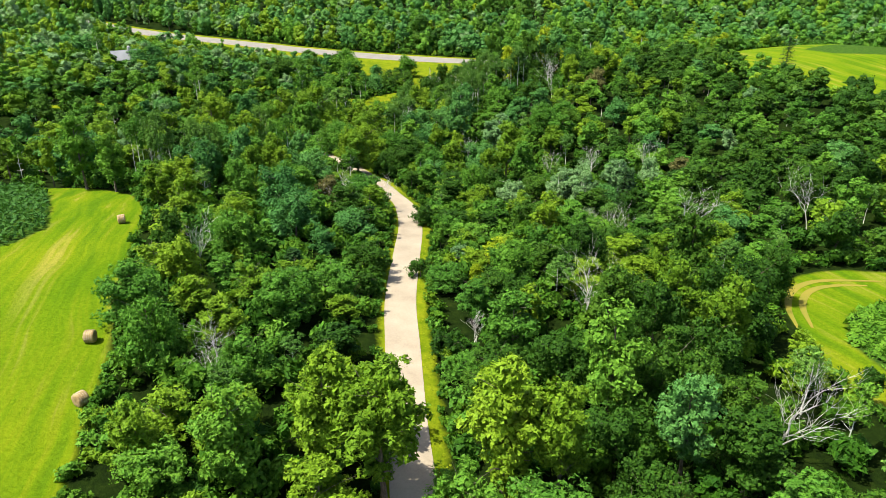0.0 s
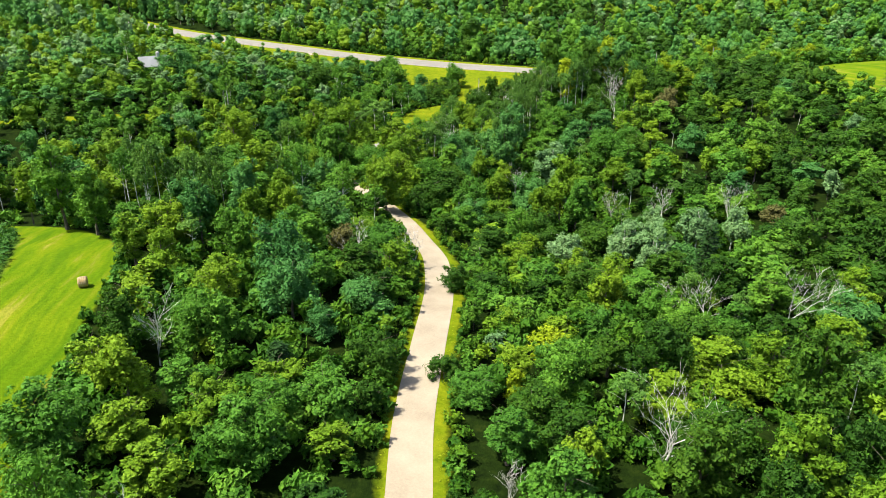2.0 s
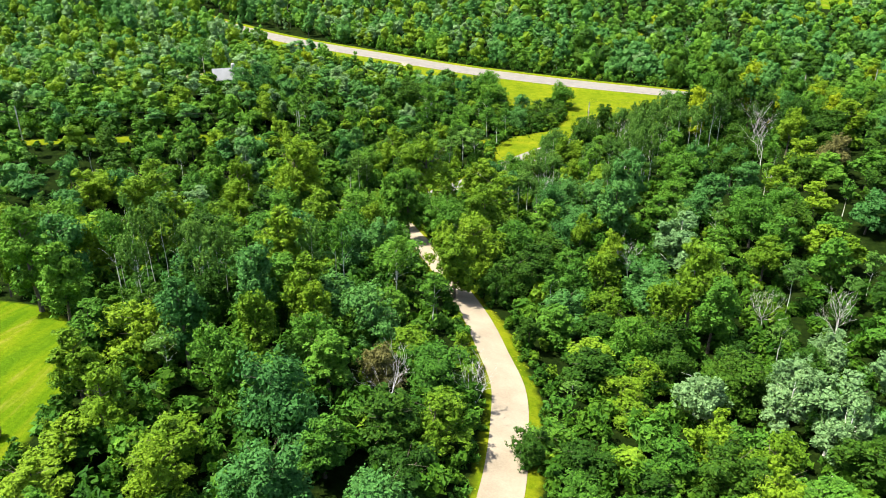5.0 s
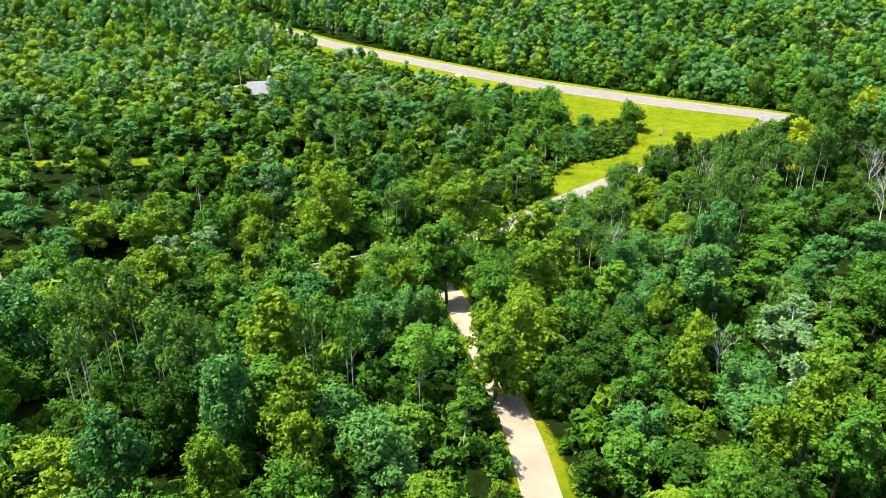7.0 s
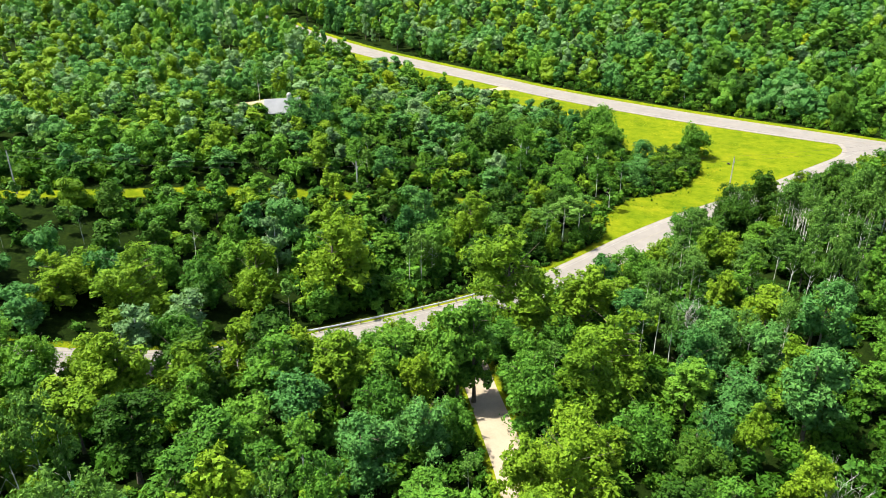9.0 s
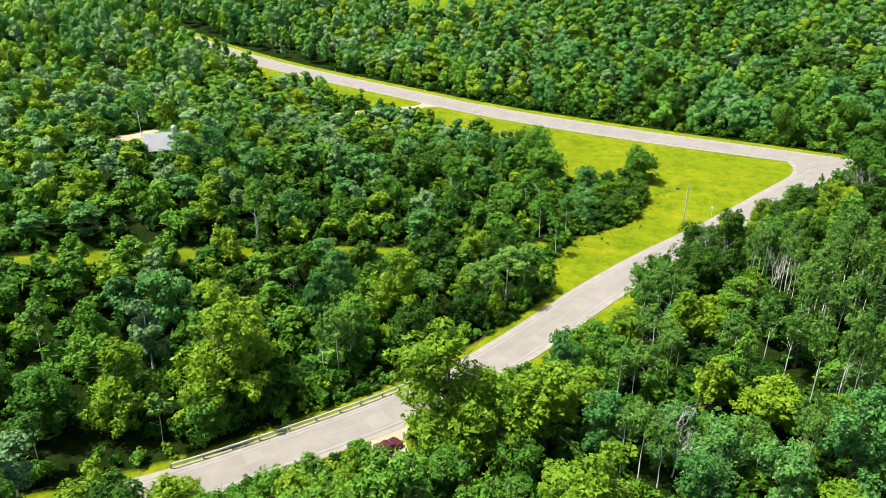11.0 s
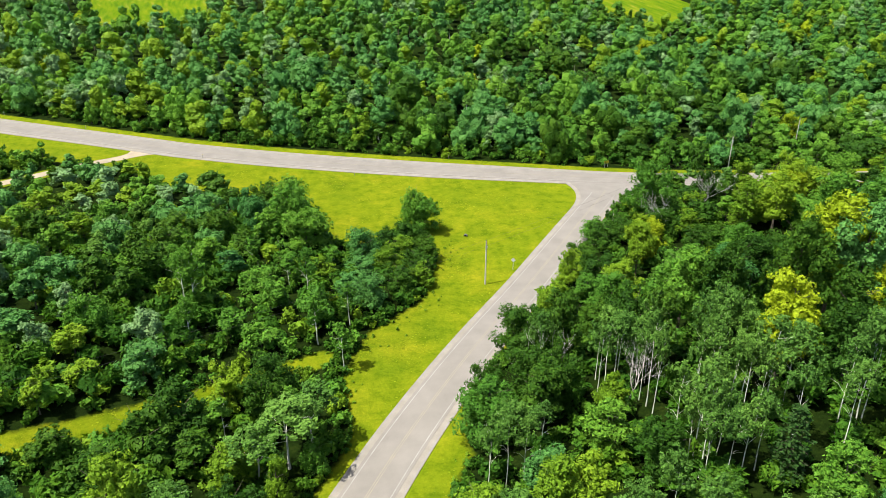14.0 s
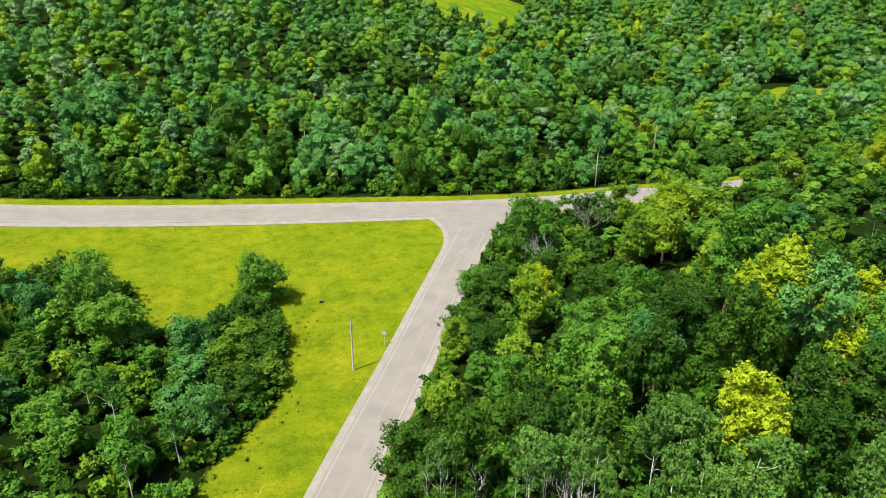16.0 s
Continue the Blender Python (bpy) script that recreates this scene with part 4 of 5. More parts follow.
STANDS += [("oak", -3.4, 96.6, 3.4, 4.4), ("oak", -3.9, 124.2, 4.6, 4.8), ("lime", -20.2, 161.4, 11.5, 7.5), ("lime", -65.5, 197, 4.5, 5), ("lime", -98, 164.5, 9, 8), ("green", -90, 169, 9, 8), ("lime", -85, 174, 9, 7.5), ("lime", -105, 160, 9, 8),
           ("green", -58, 178, 13, 8), ("lime", -50.5, 181, 13, 7.5), ("green", -45, 186, 12, 7.5), ("oak", -63.5, 184, 12.5, 8), ("lime", -70, 186, 10.5, 7.5),
           ("green", -56, 190, 9.8, 7), ("lime", -49.5, 193, 10.4, 7), ("lime", -44.5, 197, 10, 7), ("lime", -64, 193, 8, 7), ("lime", -72, 191, 9, 7.5), ("green", -80, 184, 10, 8)]
STANDS += [("oak", 54, 342, 10.5, 7.5), ("lime", 63, 343, 11, 8.5), ("lime", 72, 340, 12.5, 9), ("lime", 62, 331, 10.5, 8), ("green", 80, 344, 10.5, 8), ("green", 90, 344, 9.5, 8.5), ("lime", 46, 331, 8, 7), ("lime", 40, 320, 8, 6.5),
           ("green", 101, 342, 9, 8), ("lime", 53, 322, 9, 7.5), ("green", 44, 308, 9, 7), ("yellow", 26.5, 311, 8.5, 5), ("lime", -26.5, 217, 13.5, 8.5), ("green", -29, 210, 6.5, 6)]
STANDS += [("green", -36.5, 260.6, 5.5, 4.4), ("green", -98, 169, 9, 8.5), ("lime", 109, 341.5, 9, 9), ("green", 117, 339.5, 9.5, 9), ("lime", 125, 340.5, 9, 8), ("green", 134, 338, 9.5, 9)]
DEAD = [(32, 54, 13.5), (4, 75, 5), (-11, 131, 8), (-20, 126, 9), (17, 177, 9), (7, 183, 9), (-11, 214, 11), (-3, 268, 10.5), (6, 263, 11.5), (37, 251, 12.5), (47.4, 159, 11), (36, 234, 12), (55, 284, 12), (27, 168, 8.5), (36, 166, 8.5), (38, 326, 11), (50, 336, 11), (66, 118, 12), (21, 453, 11), (36, 450, 10), (-34.6, 90.7, 9.3), (18.4, 80.8, 13.2), (27.2, 117.5, 7.6), (40.9, 111, 12.5), (31.9, 115.7, 7.7), (-24.5, 62.5, 9.5)]
PINES = [(116, 243, 12, 8), (39, 140.5, 8.5, 5), (32.5, 141.5, 6.5, 4.5), (-21.7, 92.5, 4.3, 3.9), (35.6, 131.4, 11.2, 5.3), (15.9, 242.9, 10.3, 5.2)]
CANOPY = [(-35, 85, 8), (-32, 132, 12), (-65, 145, 15), (8, 60, 6.5), (13, 80, 8.5), (30, 72, 12), (28, 90, 11.5), (8, 108, 6), (5, 165, 8), (0, 195, 12), (10, 240, 15.5), (20, 262, 17), (-5, 272, 12), (30, 300, 11), (60, 320, 11), (-78, 218, 12.5), (-60, 230, 12.5), (-40, 262, 11), (-55, 258, 8.5), (-115, 245, 6.8), (-85, 290, 7.5), (-50, 310, 9.5), (-45, 340, 10), (-160, 330, 12)]
CANOPY += [(0, 450, 11.5), (-20, 180, 10), (70, 130, 13), (-12, 92, 6), (-140, 200, 10), (-120, 378, 5), (-165, 400, 5.5), (-90, 350, 6.5), (-17, 256, 5), (-190, 350, 14), (-250, 440, 15), (-240, 395, 14), (-200, 378, 12), (-127, 270, 5.5), (-138, 272, 7), (-148, 278, 8), (56, 346, 7.5), (67, 347, 9.5), (85, 347, 11), (47, 62, 6), (44, 51, 7), (95, 215, 7), (85, 245, 7.5), (85, 275, 8), (115, 200, 7)]
CANOPY += [(x, y, 0.88 * h) for kind, x, y, h, w in STANDS]
CANOPY = np.array(CANOPY)


def canopy(x, y):
    """How tall the wood grows about a plan point."""
    c = CANOPY
    w = 1 / (((c[:, 0] - x) ** 2 + (c[:, 1] - y) ** 2) + 60) ** 1.6
    return float((w * c[:, 2]).sum() / w.sum())


def mixture(x, y):
    """Shares of the kinds of tree: dark oaks on the eastern slope, light willows and aspens on the western valley side."""
    drift = noise.noise(Vector((x * 0.016, y * 0.016, 3.0)))
    other = noise.noise(Vector((x * 0.022 + 40, y * 0.022, 9.0)))
    east = 1 / (1 + math.exp(-(x - 5) / 18)) * (1 if y < 400 else 0.35)
    west = 1 / (1 + math.exp((x + 40) / 25)) * min(1, max(0, (y - 110) / 60)) * (1 if y < 430 else 0.4)
    deep = 1 / (1 + math.exp(-(x - 11) / 5)) if 228 < y < 292 else 0
    far = 1 if y > 390 else 0
    dark = math.exp(-((x + 62) ** 2 + (y - 305) ** 2) / 1600) + 0.8 * math.exp(-((x + 50) ** 2 + (y - 265) ** 2) / 500) + 0.8 * math.exp(-((x + 72) ** 2 + (y - 236) ** 2) / 500) + 1.0 * math.exp(-((x - 28) ** 2 + (y - 74) ** 2) / 1600)
    light = math.exp(-((x + 190) ** 2 + (y - 372) ** 2) / 2600) + 0.6 * math.exp(-((x - 48) ** 2 + (y - 318) ** 2) / 700) + 1.2 * math.exp(-((x + 9) ** 2 + (y - 243) ** 2) / 120)
    # Pale kinds out west and blue-green ones beyond partly imitate haze in colour.
    pale = min(1.0, max(0.0, (-55 - x) / 40)) * min(1.0, max(0.0, (y - 225) / 50)) * (1 if y < 395 else 0.35)
    w = [0.7 * dark - 0.22 * pale + 0.18 - 0.13 * far + 0.28 * east + 1.1 * deep - 0.12 * west + 0.5 * drift, (0.32 + 0.14 * far + 0.08 * west) * (1 - 0.6 * deep), 0.36 * pale + 0.5 * light + 0.15 - 0.04 * far + 0.14 * min(1, max(0, (140 - y) / 40)) + 0.14 * west - 0.07 * east - 0.09 * deep - 0.25 * drift,
         (0.11 + 0.12 * west + 0.5 * other) * (1 - 0.8 * deep), 0.05 + 0.02 * west, (0.055 + 0.45 * math.exp(-((x - 8) ** 2 + (y - 222) ** 2) / 900) + 0.42 * far + 0.30 * west - 0.03 * deep) * min(1, max(0.15, (y - 90) / 60)), 0.004 + 0.01 * east + 0.62 * pale + 0.09 * far, 0.0001, 0.0012 + 0.005 * far]
    groves = [noise.noise(Vector((x * 0.04 + 17 * i, y * 0.04 - 31 * i, 2.0 + i))) for i in range(9)]
    w = np.clip(np.array(w), 0.001, None) * np.exp(2.6 * np.array(groves) * np.array([1, 1, 1, 1.2, 0.8, 1.2, 1, 0.3, 0.3]))
    return w / w.sum()


def build_woods():
    rng = np.random.default_rng(21)
    pts = scatter(rng, lambda x, y: min(7.0, 3.1 + 0.25 * canopy(x, y)) if y < 400 else (5.2 if y < 480 else 5.9) + 1.8 * noise.noise(Vector((x * 0.03, y * 0.03, 5.0))), (-420, -90), (400, 640), 90000)
    pts = pts[in_woods(pts)]
    pts = pts[(pts[:, 1] > 15) | (rng.random(len(pts)) < 0.25)]
    clear = clearances(pts)
    keep = clear > 1.5
    pts, clear = pts[keep], clear[keep]
    fixed = np.array([(x, y, 0.40 * w + 1.9) for kind, x, y, h, w in STANDS] + [(x, y, 3.4) for x, y, s in DEAD] + [(x, y, 0.4 * w + 1.8) for x, y, h, w in PINES])
    free = np.min(np.hypot(pts[:, None, 0] - fixed[None, :, 0], pts[:, None, 1] - fixed[None, :, 1]) - fixed[None, :, 2], 1) > 0
    for x, y in [(x, y) for kind, x, y, h, w in STANDS if kind in SLIM] + [(x, y) for x, y, s in DEAD]:
        free &= ~((np.abs(pts[:, 0] - x) < 2.8) & (pts[:, 1] < y + 1) & (pts[:, 1] > y - 6))
    pts, clear = pts[free], clear[free]
    near_lane, _ = to_line(pts, LANE[::4])
    near_road, _ = to_line(pts, SIDE_ROAD[::4])
    close = np.minimum(near_lane, near_road)
    _, lane_side = to_line(pts, LANE[::4])
    _, road_side = to_line(pts, SIDE_ROAD[::4])
    tall = np.full(len(pts), 99.0)
    west = (lane_side > 0) & (pts[:, 1] < 172)
    tall[west] = np.maximum(2.6, (near_lane[west] - 2.0) / 0.62)
    west = (road_side > 0) & (pts[:, 1] > 225)
    tall[west] = np.minimum(tall[west], np.maximum(3.0, (near_road[west] - 3.6) / 0.62))
    east = (road_side < 0) & (pts[:, 1] > 195) & (pts[:, 1] < 262)
    tall[east] = np.minimum(tall[east], np.maximum(2.5, (near_road[east] - 4.5) / 0.95))
    line = smooth_line([(0, 40), (-8, 100), (-14, 150), (-16, 200), (2, 250), (14, 282)])
    close, _ = to_line(pts, line[::3])
    order = np.lexsort((close,))
    corridor = (pts[:, 1] < 345) & (pts[:, 1] > 28)
    count = {k: 0 for k in KINDS}
    middle, far = Stuff(), Stuff()
    kinds = list(KINDS)
    for k in order:
        x, y = pts[k]
        kind = kinds[rng.choice(9, p=mixture(x, y))]
        top = canopy(x, y) * rng.uniform(0.62, 1.05)
        spread_w = KINDS[kind][6] * (top / KINDS[kind][5]) ** (0.6 if kind in SLIM else 0.45) * rng.uniform(0.85, 1.15)
        if clear[k] < 3.5:
            spread_w *= rng.uniform(0.6, 0.85)
        if tall[k] < top:
            spread_w, top = spread_w * max(0.35, (tall[k] / top) ** 0.7), max(2.4, tall[k])
        if y > 385 and kind not in SLIM:
            big = rng.uniform(0.72, 1.42)
            spread_w, top = spread_w * 1.02 * big, top * 1.22 * big ** 0.85
        turn, variant = rng.uniform(0, 6.283), int(rng.integers(4))
        if variant % 2 and kind not in SLIM:
            spread_w *= 0.78
        if corridor[k] and close[k] < 52 and count[kind] < 285 and sum(count.values()) < 440:
            count[kind] += 1
            scale, rise = fitted(NEAR[kind][variant], top, spread_w)
            plant(kind, variant, x, y, scale, turn, rise)
            continue
        z = ground_z(x, y) - 0.1
        dense = 25 < y < 340 and abs(x + 15) < 110
        group, model = (middle, MIDDLE) if dense else (far, FAR)
        if y < 20 or y > 480 or abs(x + 10) > 205:
            model = REMOTE
        leaf, stem = model[kind][variant][:2]
        scale, rise = fitted(model[kind][variant], top, spread_w)
        # Lighter leaf tones out west and on the far hill stand in for haze.
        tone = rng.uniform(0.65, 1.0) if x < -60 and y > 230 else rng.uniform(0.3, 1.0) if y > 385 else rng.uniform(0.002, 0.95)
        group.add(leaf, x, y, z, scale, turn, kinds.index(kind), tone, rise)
        if dense or rng.random() < 0.2:
            group.add(stem, x, y, z, scale, turn, len(KINDS) + (kind in SLIM), tone, rise)
    middle.build("woodland", "mixed green woodland trees with uneven crowns", "woodland")
    far.build("hillside_woodland", "distant mixed green trees on the hillside", "woodland")
    for i, (kind, x, y, h, w) in enumerate(STANDS):
        crowns = [(0.0, 0.0, 1.0, 1.0)]
        if kind == "aspen" and w > 4.2:
            a = rng.uniform(0, 6.283)
            crowns = [(0.0, 0.0, 1.0, 0.8)] + [(math.cos(a + b) * w * 0.4, math.sin(a + b) * w * 0.4, rng.uniform(0.8, 0.95), 0.66) for b in (0.0, rng.uniform(2.4, 3.6))]
        w = w if kind in SLIM else min(max(w, 0.46 * h), 1.35 * h)
        for dx, dy, tall, part_of in crowns:
            variant = 2 * (i % 2) + (h > 1.55 * w) if kind not in SLIM else (i + int(10 * tall)) % 4
            wide, rise = fitted(NEAR[kind][variant], tall * h, part_of * w)
            plant(kind, variant, x + dx, y + dy, wide, rng.uniform(0, 6.283), rise)


build_woods()


def pine(rng, height, width):
    """A conifer: tiers of drooping branches, each a row of needle sprays, round one straight trunk."""
    wood, needles = [tube([(0, 0, -0.4), (0, 0, height * 0.5), (0, 0, height)], [0.20, 0.13, 0.03], 6)], []
    for z in np.arange(0.14, 0.99, 0.055):
        n, reach = 7, width / 2 * (1 - z) ** 0.7 * rng.uniform(0.75, 1.15) + 0.25
        for a in np.arange(n) * 2 * math.pi / n + rng.uniform(0, 6.3):
            way = np.array([math.cos(a), math.sin(a), 0])
            long = reach * rng.uniform(0.7, 1.15)
            tip = np.array([0, 0, z * height]) + way * long + np.array([0, 0, long * rng.uniform(-0.25, 0.15)])
            wood.append(tube([(0, 0, z * height), tip], [0.035, 0.01], 3))
            s = rng.uniform(0.2, 1.05, 12)[:, None]
            at = np.array([0, 0, z * height]) * (1 - s) + tip * s + rng.normal(size=(12, 3)) * np.array([0.22, 0.22, 0.10])
            needles.append(sprays(rng, at, np.tile(way * 0.3, (12, 1)), 0.42, 0.5, 1.2))
    return joined(needles), halved(joined(wood))


for i, (x, y, h, w) in enumerate(PINES):
    ob = tree_model("pine_tree", "dark green conifer with layered drooping branches", "pine", *pine(np.random.default_rng(60 + i), h, w), LEAF["pine"], BARK)
    ob.matrix_basis = pose(x, y, ground_z(x, y) - 0.1, 0, 0, 40 * i)


def build_dead():
    for i, (x, y, s) in enumerate(DEAD):
        rng = np.random.default_rng(800 + i)
        h = s
        ob = base_at("dead_tree", x, y, None, rng.uniform(0, 360))
        tagged(ob, "bare dead tree with bleached grey branches", "dead tree", group="dead trees")
        part("trunk", bare(rng, h, h * 0.8, 0.035 + 0.008 * h if h < 12.6 else 0.2), DEAD_WOOD, ob)


build_dead()


def build_undergrowth():
    """Low bushes that fill the wood's edge and the gaps between its trees."""
    rng = np.random.default_rng(5)
    shapes = [crown(np.random.default_rng(900 + j), 3.3, 5.0, 0.0, 4, 3, 5, 0.95, "open", 0.7) for j in range(5)]
    small = [crown(np.random.default_rng(950 + j), 3.0, 4.2, 0.0, 4, 3, 7, 0.70, "open", 0.7) for j in range(5)]
    bush = Stuff()
    inner = scatter(rng, 6.5, (-150, 25), (100, 345), 16000)
    brush = scatter(rng, 4.3, (-165, 215), (-55, 345), 9000)
    grove = scatter(rng, 3.5, (-75, 30), (50, 345), 24000)
    fringe = scatter(rng, 1.5, (-62, 40), (40, 352), 110000)
    border = scatter(rng, 3.6, (-240, 372), (230, 445), 16000)
    rim = scatter(rng, 2.7, (-250, 25), (230, 424), 90000)
    for pts, low, high, models, size in ((inner, 4.0, 60.0, shapes, (0.6, 1.15)), (brush, 1.5, 60.0, shapes, (0.9, 1.5)), (rim, 0.35, 4.2, small, (0.55, 1.05)), (grove, 4.0, 60.0, small, (0.75, 1.4)), (border, 0.8, 22.0, small, (0.7, 1.4)), (fringe, 0.05, 1.7, small, (0.55, 0.85))):
        pts = pts[in_woods(pts)]
        c = clearances(pts)
        keep = (c > low) & (c < high)
        pts, c = pts[keep], c[keep]
        lane_d, lane_side = to_line(pts, LANE[::4])
        for (x, y), d, ld, side in zip(pts, c, lane_d, lane_side):
            # Bushes deep in the wood mostly take the darker leaves, painting shade into gaps.
            slot = len(KINDS) + 2 if rng.random() < (0.65 if d < 5 else 0.85) else (2 if rng.random() < 0.35 else 1)
            s = rng.uniform(*size) * min(1.0, 0.45 + 0.35 * d)
            if y < 172 and side > 0:
                s = min(s, max(0.25, (ld - 2.5) / 0.62 / 3.0))
            bush.add(models[int(rng.integers(5))], x, y, ground_z(x, y) - 0.1, s, rng.uniform(0, 6.283), slot, rng.uniform(0.002, 1.0))
    weeds = scatter(rng, 1.3, (-60, 225), (34, 352), 26000)
    c = clearances(weeds)
    road, _ = to_line(weeds, SIDE_ROAD[::3])
    high, _ = to_line(weeds, HIGHWAY[::4])
    clumps = np.array([noise.noise(Vector((x * 0.16, y * 0.16, 4.0))) for x, y in weeds])
    near = np.clip(1.0 + c / 7.0, 0.0, 1.0)
    keep = (c < 0.2) & (c > -14) & (road > 7.5) & (high > 12) & (clumps + 0.9 * near + rng.normal(size=len(c)) * 0.22 > 0.72)
    for (x, y), d in zip(weeds[keep], near[keep]):
        s = rng.uniform(0.07, 0.14) + 0.16 * d * rng.random()
        bush.add(small[int(rng.integers(5))], x, y, ground_z(x, y) - 0.1, s, rng.uniform(0, 6.283), 2, rng.uniform(0.6, 1.0))
    bush.build("undergrowth", "low green bushes under and beside the trees", "undergrowth")


build_undergrowth()

# ---------------------------------------------------------------- things along the roads
def turned_box(centre, size, turn=0.0):
    v, q = box(-size[0] / 2, -size[1] / 2, -size[2] / 2, size[0] / 2, size[1] / 2, size[2] / 2)
    c, s = math.cos(radians(turn)), math.sin(radians(turn))
    return np.column_stack([v[:, 0] * c - v[:, 1] * s, v[:, 0] * s + v[:, 1] * c, v[:, 2]]) + np.array(centre), q


def capped(points, radii, sides=8):
    """A tube whose ends close to a point."""
    p = [points[0], *points, points[-1]]
    return tube(np.array(p, float) + np.array([[0, 0, 0]] * len(p)), [0.001, *radii, 0.001], sides)


def build_guardrail():
    """A steel beam on wooden posts on the valley side of the road."""
    d, _ = to_line(SIDE_ROAD, np.array([(-69, 202.0), (-47, 226.0)]))
    stretch = SIDE_ROAD[(d < 9) & (SIDE_ROAD[:, 1] > 199) & (SIDE_ROAD[:, 1] < 229)]
    g = np.gradient(stretch, axis=0)
    g /= np.linalg.norm(g, axis=1)[:, None]
    line = stretch + np.column_stack([-g[:, 1], g[:, 0]]) * 4.3
    z = heights(line)
    ob = new("guardrail")
    ob.matrix_basis = pose(line[0, 0], line[0, 1], z[0])
    tagged(ob, "grey steel guardrail on posts beside the country road", "guardrail")
    rel = np.column_stack([line, z]) - np.array([line[0, 0], line[0, 1], z[0]])
    side = np.column_stack([g[:, 1], -g[:, 0], np.zeros(len(g))])
    profile = ((0.0, 0.48), (0.09, 0.55), (0.02, 0.63), (0.09, 0.71), (0.0, 0.79), (-0.05, 0.79), (-0.05, 0.48))
    rows = np.stack([rel + side * o + np.array([0, 0, h + 0.15]) for o, h in profile], 1)
    n, m = rows.shape[:2]
    i, j = np.meshgrid(np.arange(n - 1), np.arange(m), indexing="ij")
    k = (j + 1) % m
    part("beam", (rows.reshape(-1, 3), np.stack([i * m + j, i * m + k, (i + 1) * m + k, (i + 1) * m + j], -1).reshape(-1, 4)), STEEL, ob)
    for c in rel[::2]:
        part("post", turned_box(c + np.array([0, 0, 0.45]) - side[0] * 0.14, (0.16, 0.18, 1.2), 45), POST_WOOD, ob)
    return ob


build_guardrail()


def utility_pole(x, y, height=9.4, turn=0.0):
    ob = base_at("utility_pole", x, y, None, turn)
    tagged(ob, "weathered wooden utility pole with a short top insulator", "utility pole", group="poles of the power line")
    part("pole", capped([(0, 0, -0.6), (0, 0, height * 0.5), (0, 0, height)], [0.17, 0.14, 0.11], 8), POLE_WOOD, ob)
    part("insulator", capped([(0, 0, height + 0.01), (0, 0, height + 0.12), (0, 0, height + 0.25)], [0.04, 0.09, 0.05], 8), CONCRETE, ob, "pale ceramic insulator")
    part("transformer_bracket", turned_box((0.16, 0, height - 1.3), (0.22, 0.10, 0.5)), STEEL, ob)
    return ob


POLES = [(-232, 158), (-147, 214.5), (-88, 256), (-5.7, 311), (76, 374), (107, 392), (177, 447)]
for x, y in POLES:
    utility_pole(x, y)


def build_wires():
    for (x0, y0), (x1, y1) in zip(POLES, POLES[1:]):
        a, b = np.array((x0, y0, ground_z(x0, y0) + 9.6)), np.array((x1, y1, ground_z(x1, y1) + 9.6))
        for drop in (0.0, 1.25):
            t = np.linspace(0, 1, 15)[:, None]
            line = a + (b - a) * t - np.array([0, 0, 1.0]) * (4 * 1.3 * t * (1 - t) + drop)
            ob = new("wire", quads_mesh("wire", *tube(line, np.full(15, 0.014), 4), [DARK_PAINT]))
            tagged(ob, "thin dark sagging power line wire between two poles", "wire", group="wires of the power line")


build_wires()


def arrow_sign(x, y, turn):
    """A yellow board on two posts that points both ways."""
    ob = base_at("road_sign", x, y, None, turn)
    tagged(ob, "yellow double arrow warning sign on two posts beside the highway", "road sign")
    for dx in (-0.5, 0.5):
        part("post", turned_box((dx, 0.05, 0.8), (0.07, 0.05, 2.2)), STEEL, ob)
    part("board", turned_box((0, 0, 1.65), (1.5, 0.03, 0.75)), SIGN_YELLOW, ob)
    part("arrow_shaft", turned_box((0, -0.02, 1.65), (0.8, 0.02, 0.14)), DARK_PAINT, ob)
    for k in (-1, 1):
        v = np.array([(k * 0.68, -0.03, 1.65), (k * 0.36, -0.03, 1.93), (k * 0.36, -0.03, 1.65), (k * 0.36, -0.03, 1.37)])
        w = np.vstack([v, v + np.array([0, 0.02, 0])])
        part("arrow_head", (w, np.array([(0, 1, 2, 3), (7, 6, 5, 4), (0, 4, 5, 1), (1, 5, 6, 2), (2, 6, 7, 3), (3, 7, 4, 0)])), DARK_PAINT, ob)


arrow_sign(41, 378.6, 14)


def plate_sign(x, y, turn, height=2.7):
    """A square warning plate on edge, seen from its bare metal back."""
    ob = base_at("road_sign", x, y, None, turn)
    tagged(ob, "bare metal back of a diamond road sign on a post", "road sign")
    part("post", turned_box((0, 0.03, height / 2 - 0.4), (0.07, 0.05, height)), STEEL, ob)
    r = 0.53
    v = np.array([(0, 0, height - 0.35 - r), (r, 0, height - 0.35), (0, 0, height - 0.35 + r), (-r, 0, height - 0.35)])
    w = np.vstack([v, v + np.array([0, -0.02, 0])])
    part("plate", (w, np.array([(0, 1, 2, 3), (7, 6, 5, 4), (0, 4, 5, 1), (1, 5, 6, 2), (2, 6, 7, 3), (3, 7, 4, 0)])), STEEL, ob)


plate_sign(1.0, 316.5, -32)


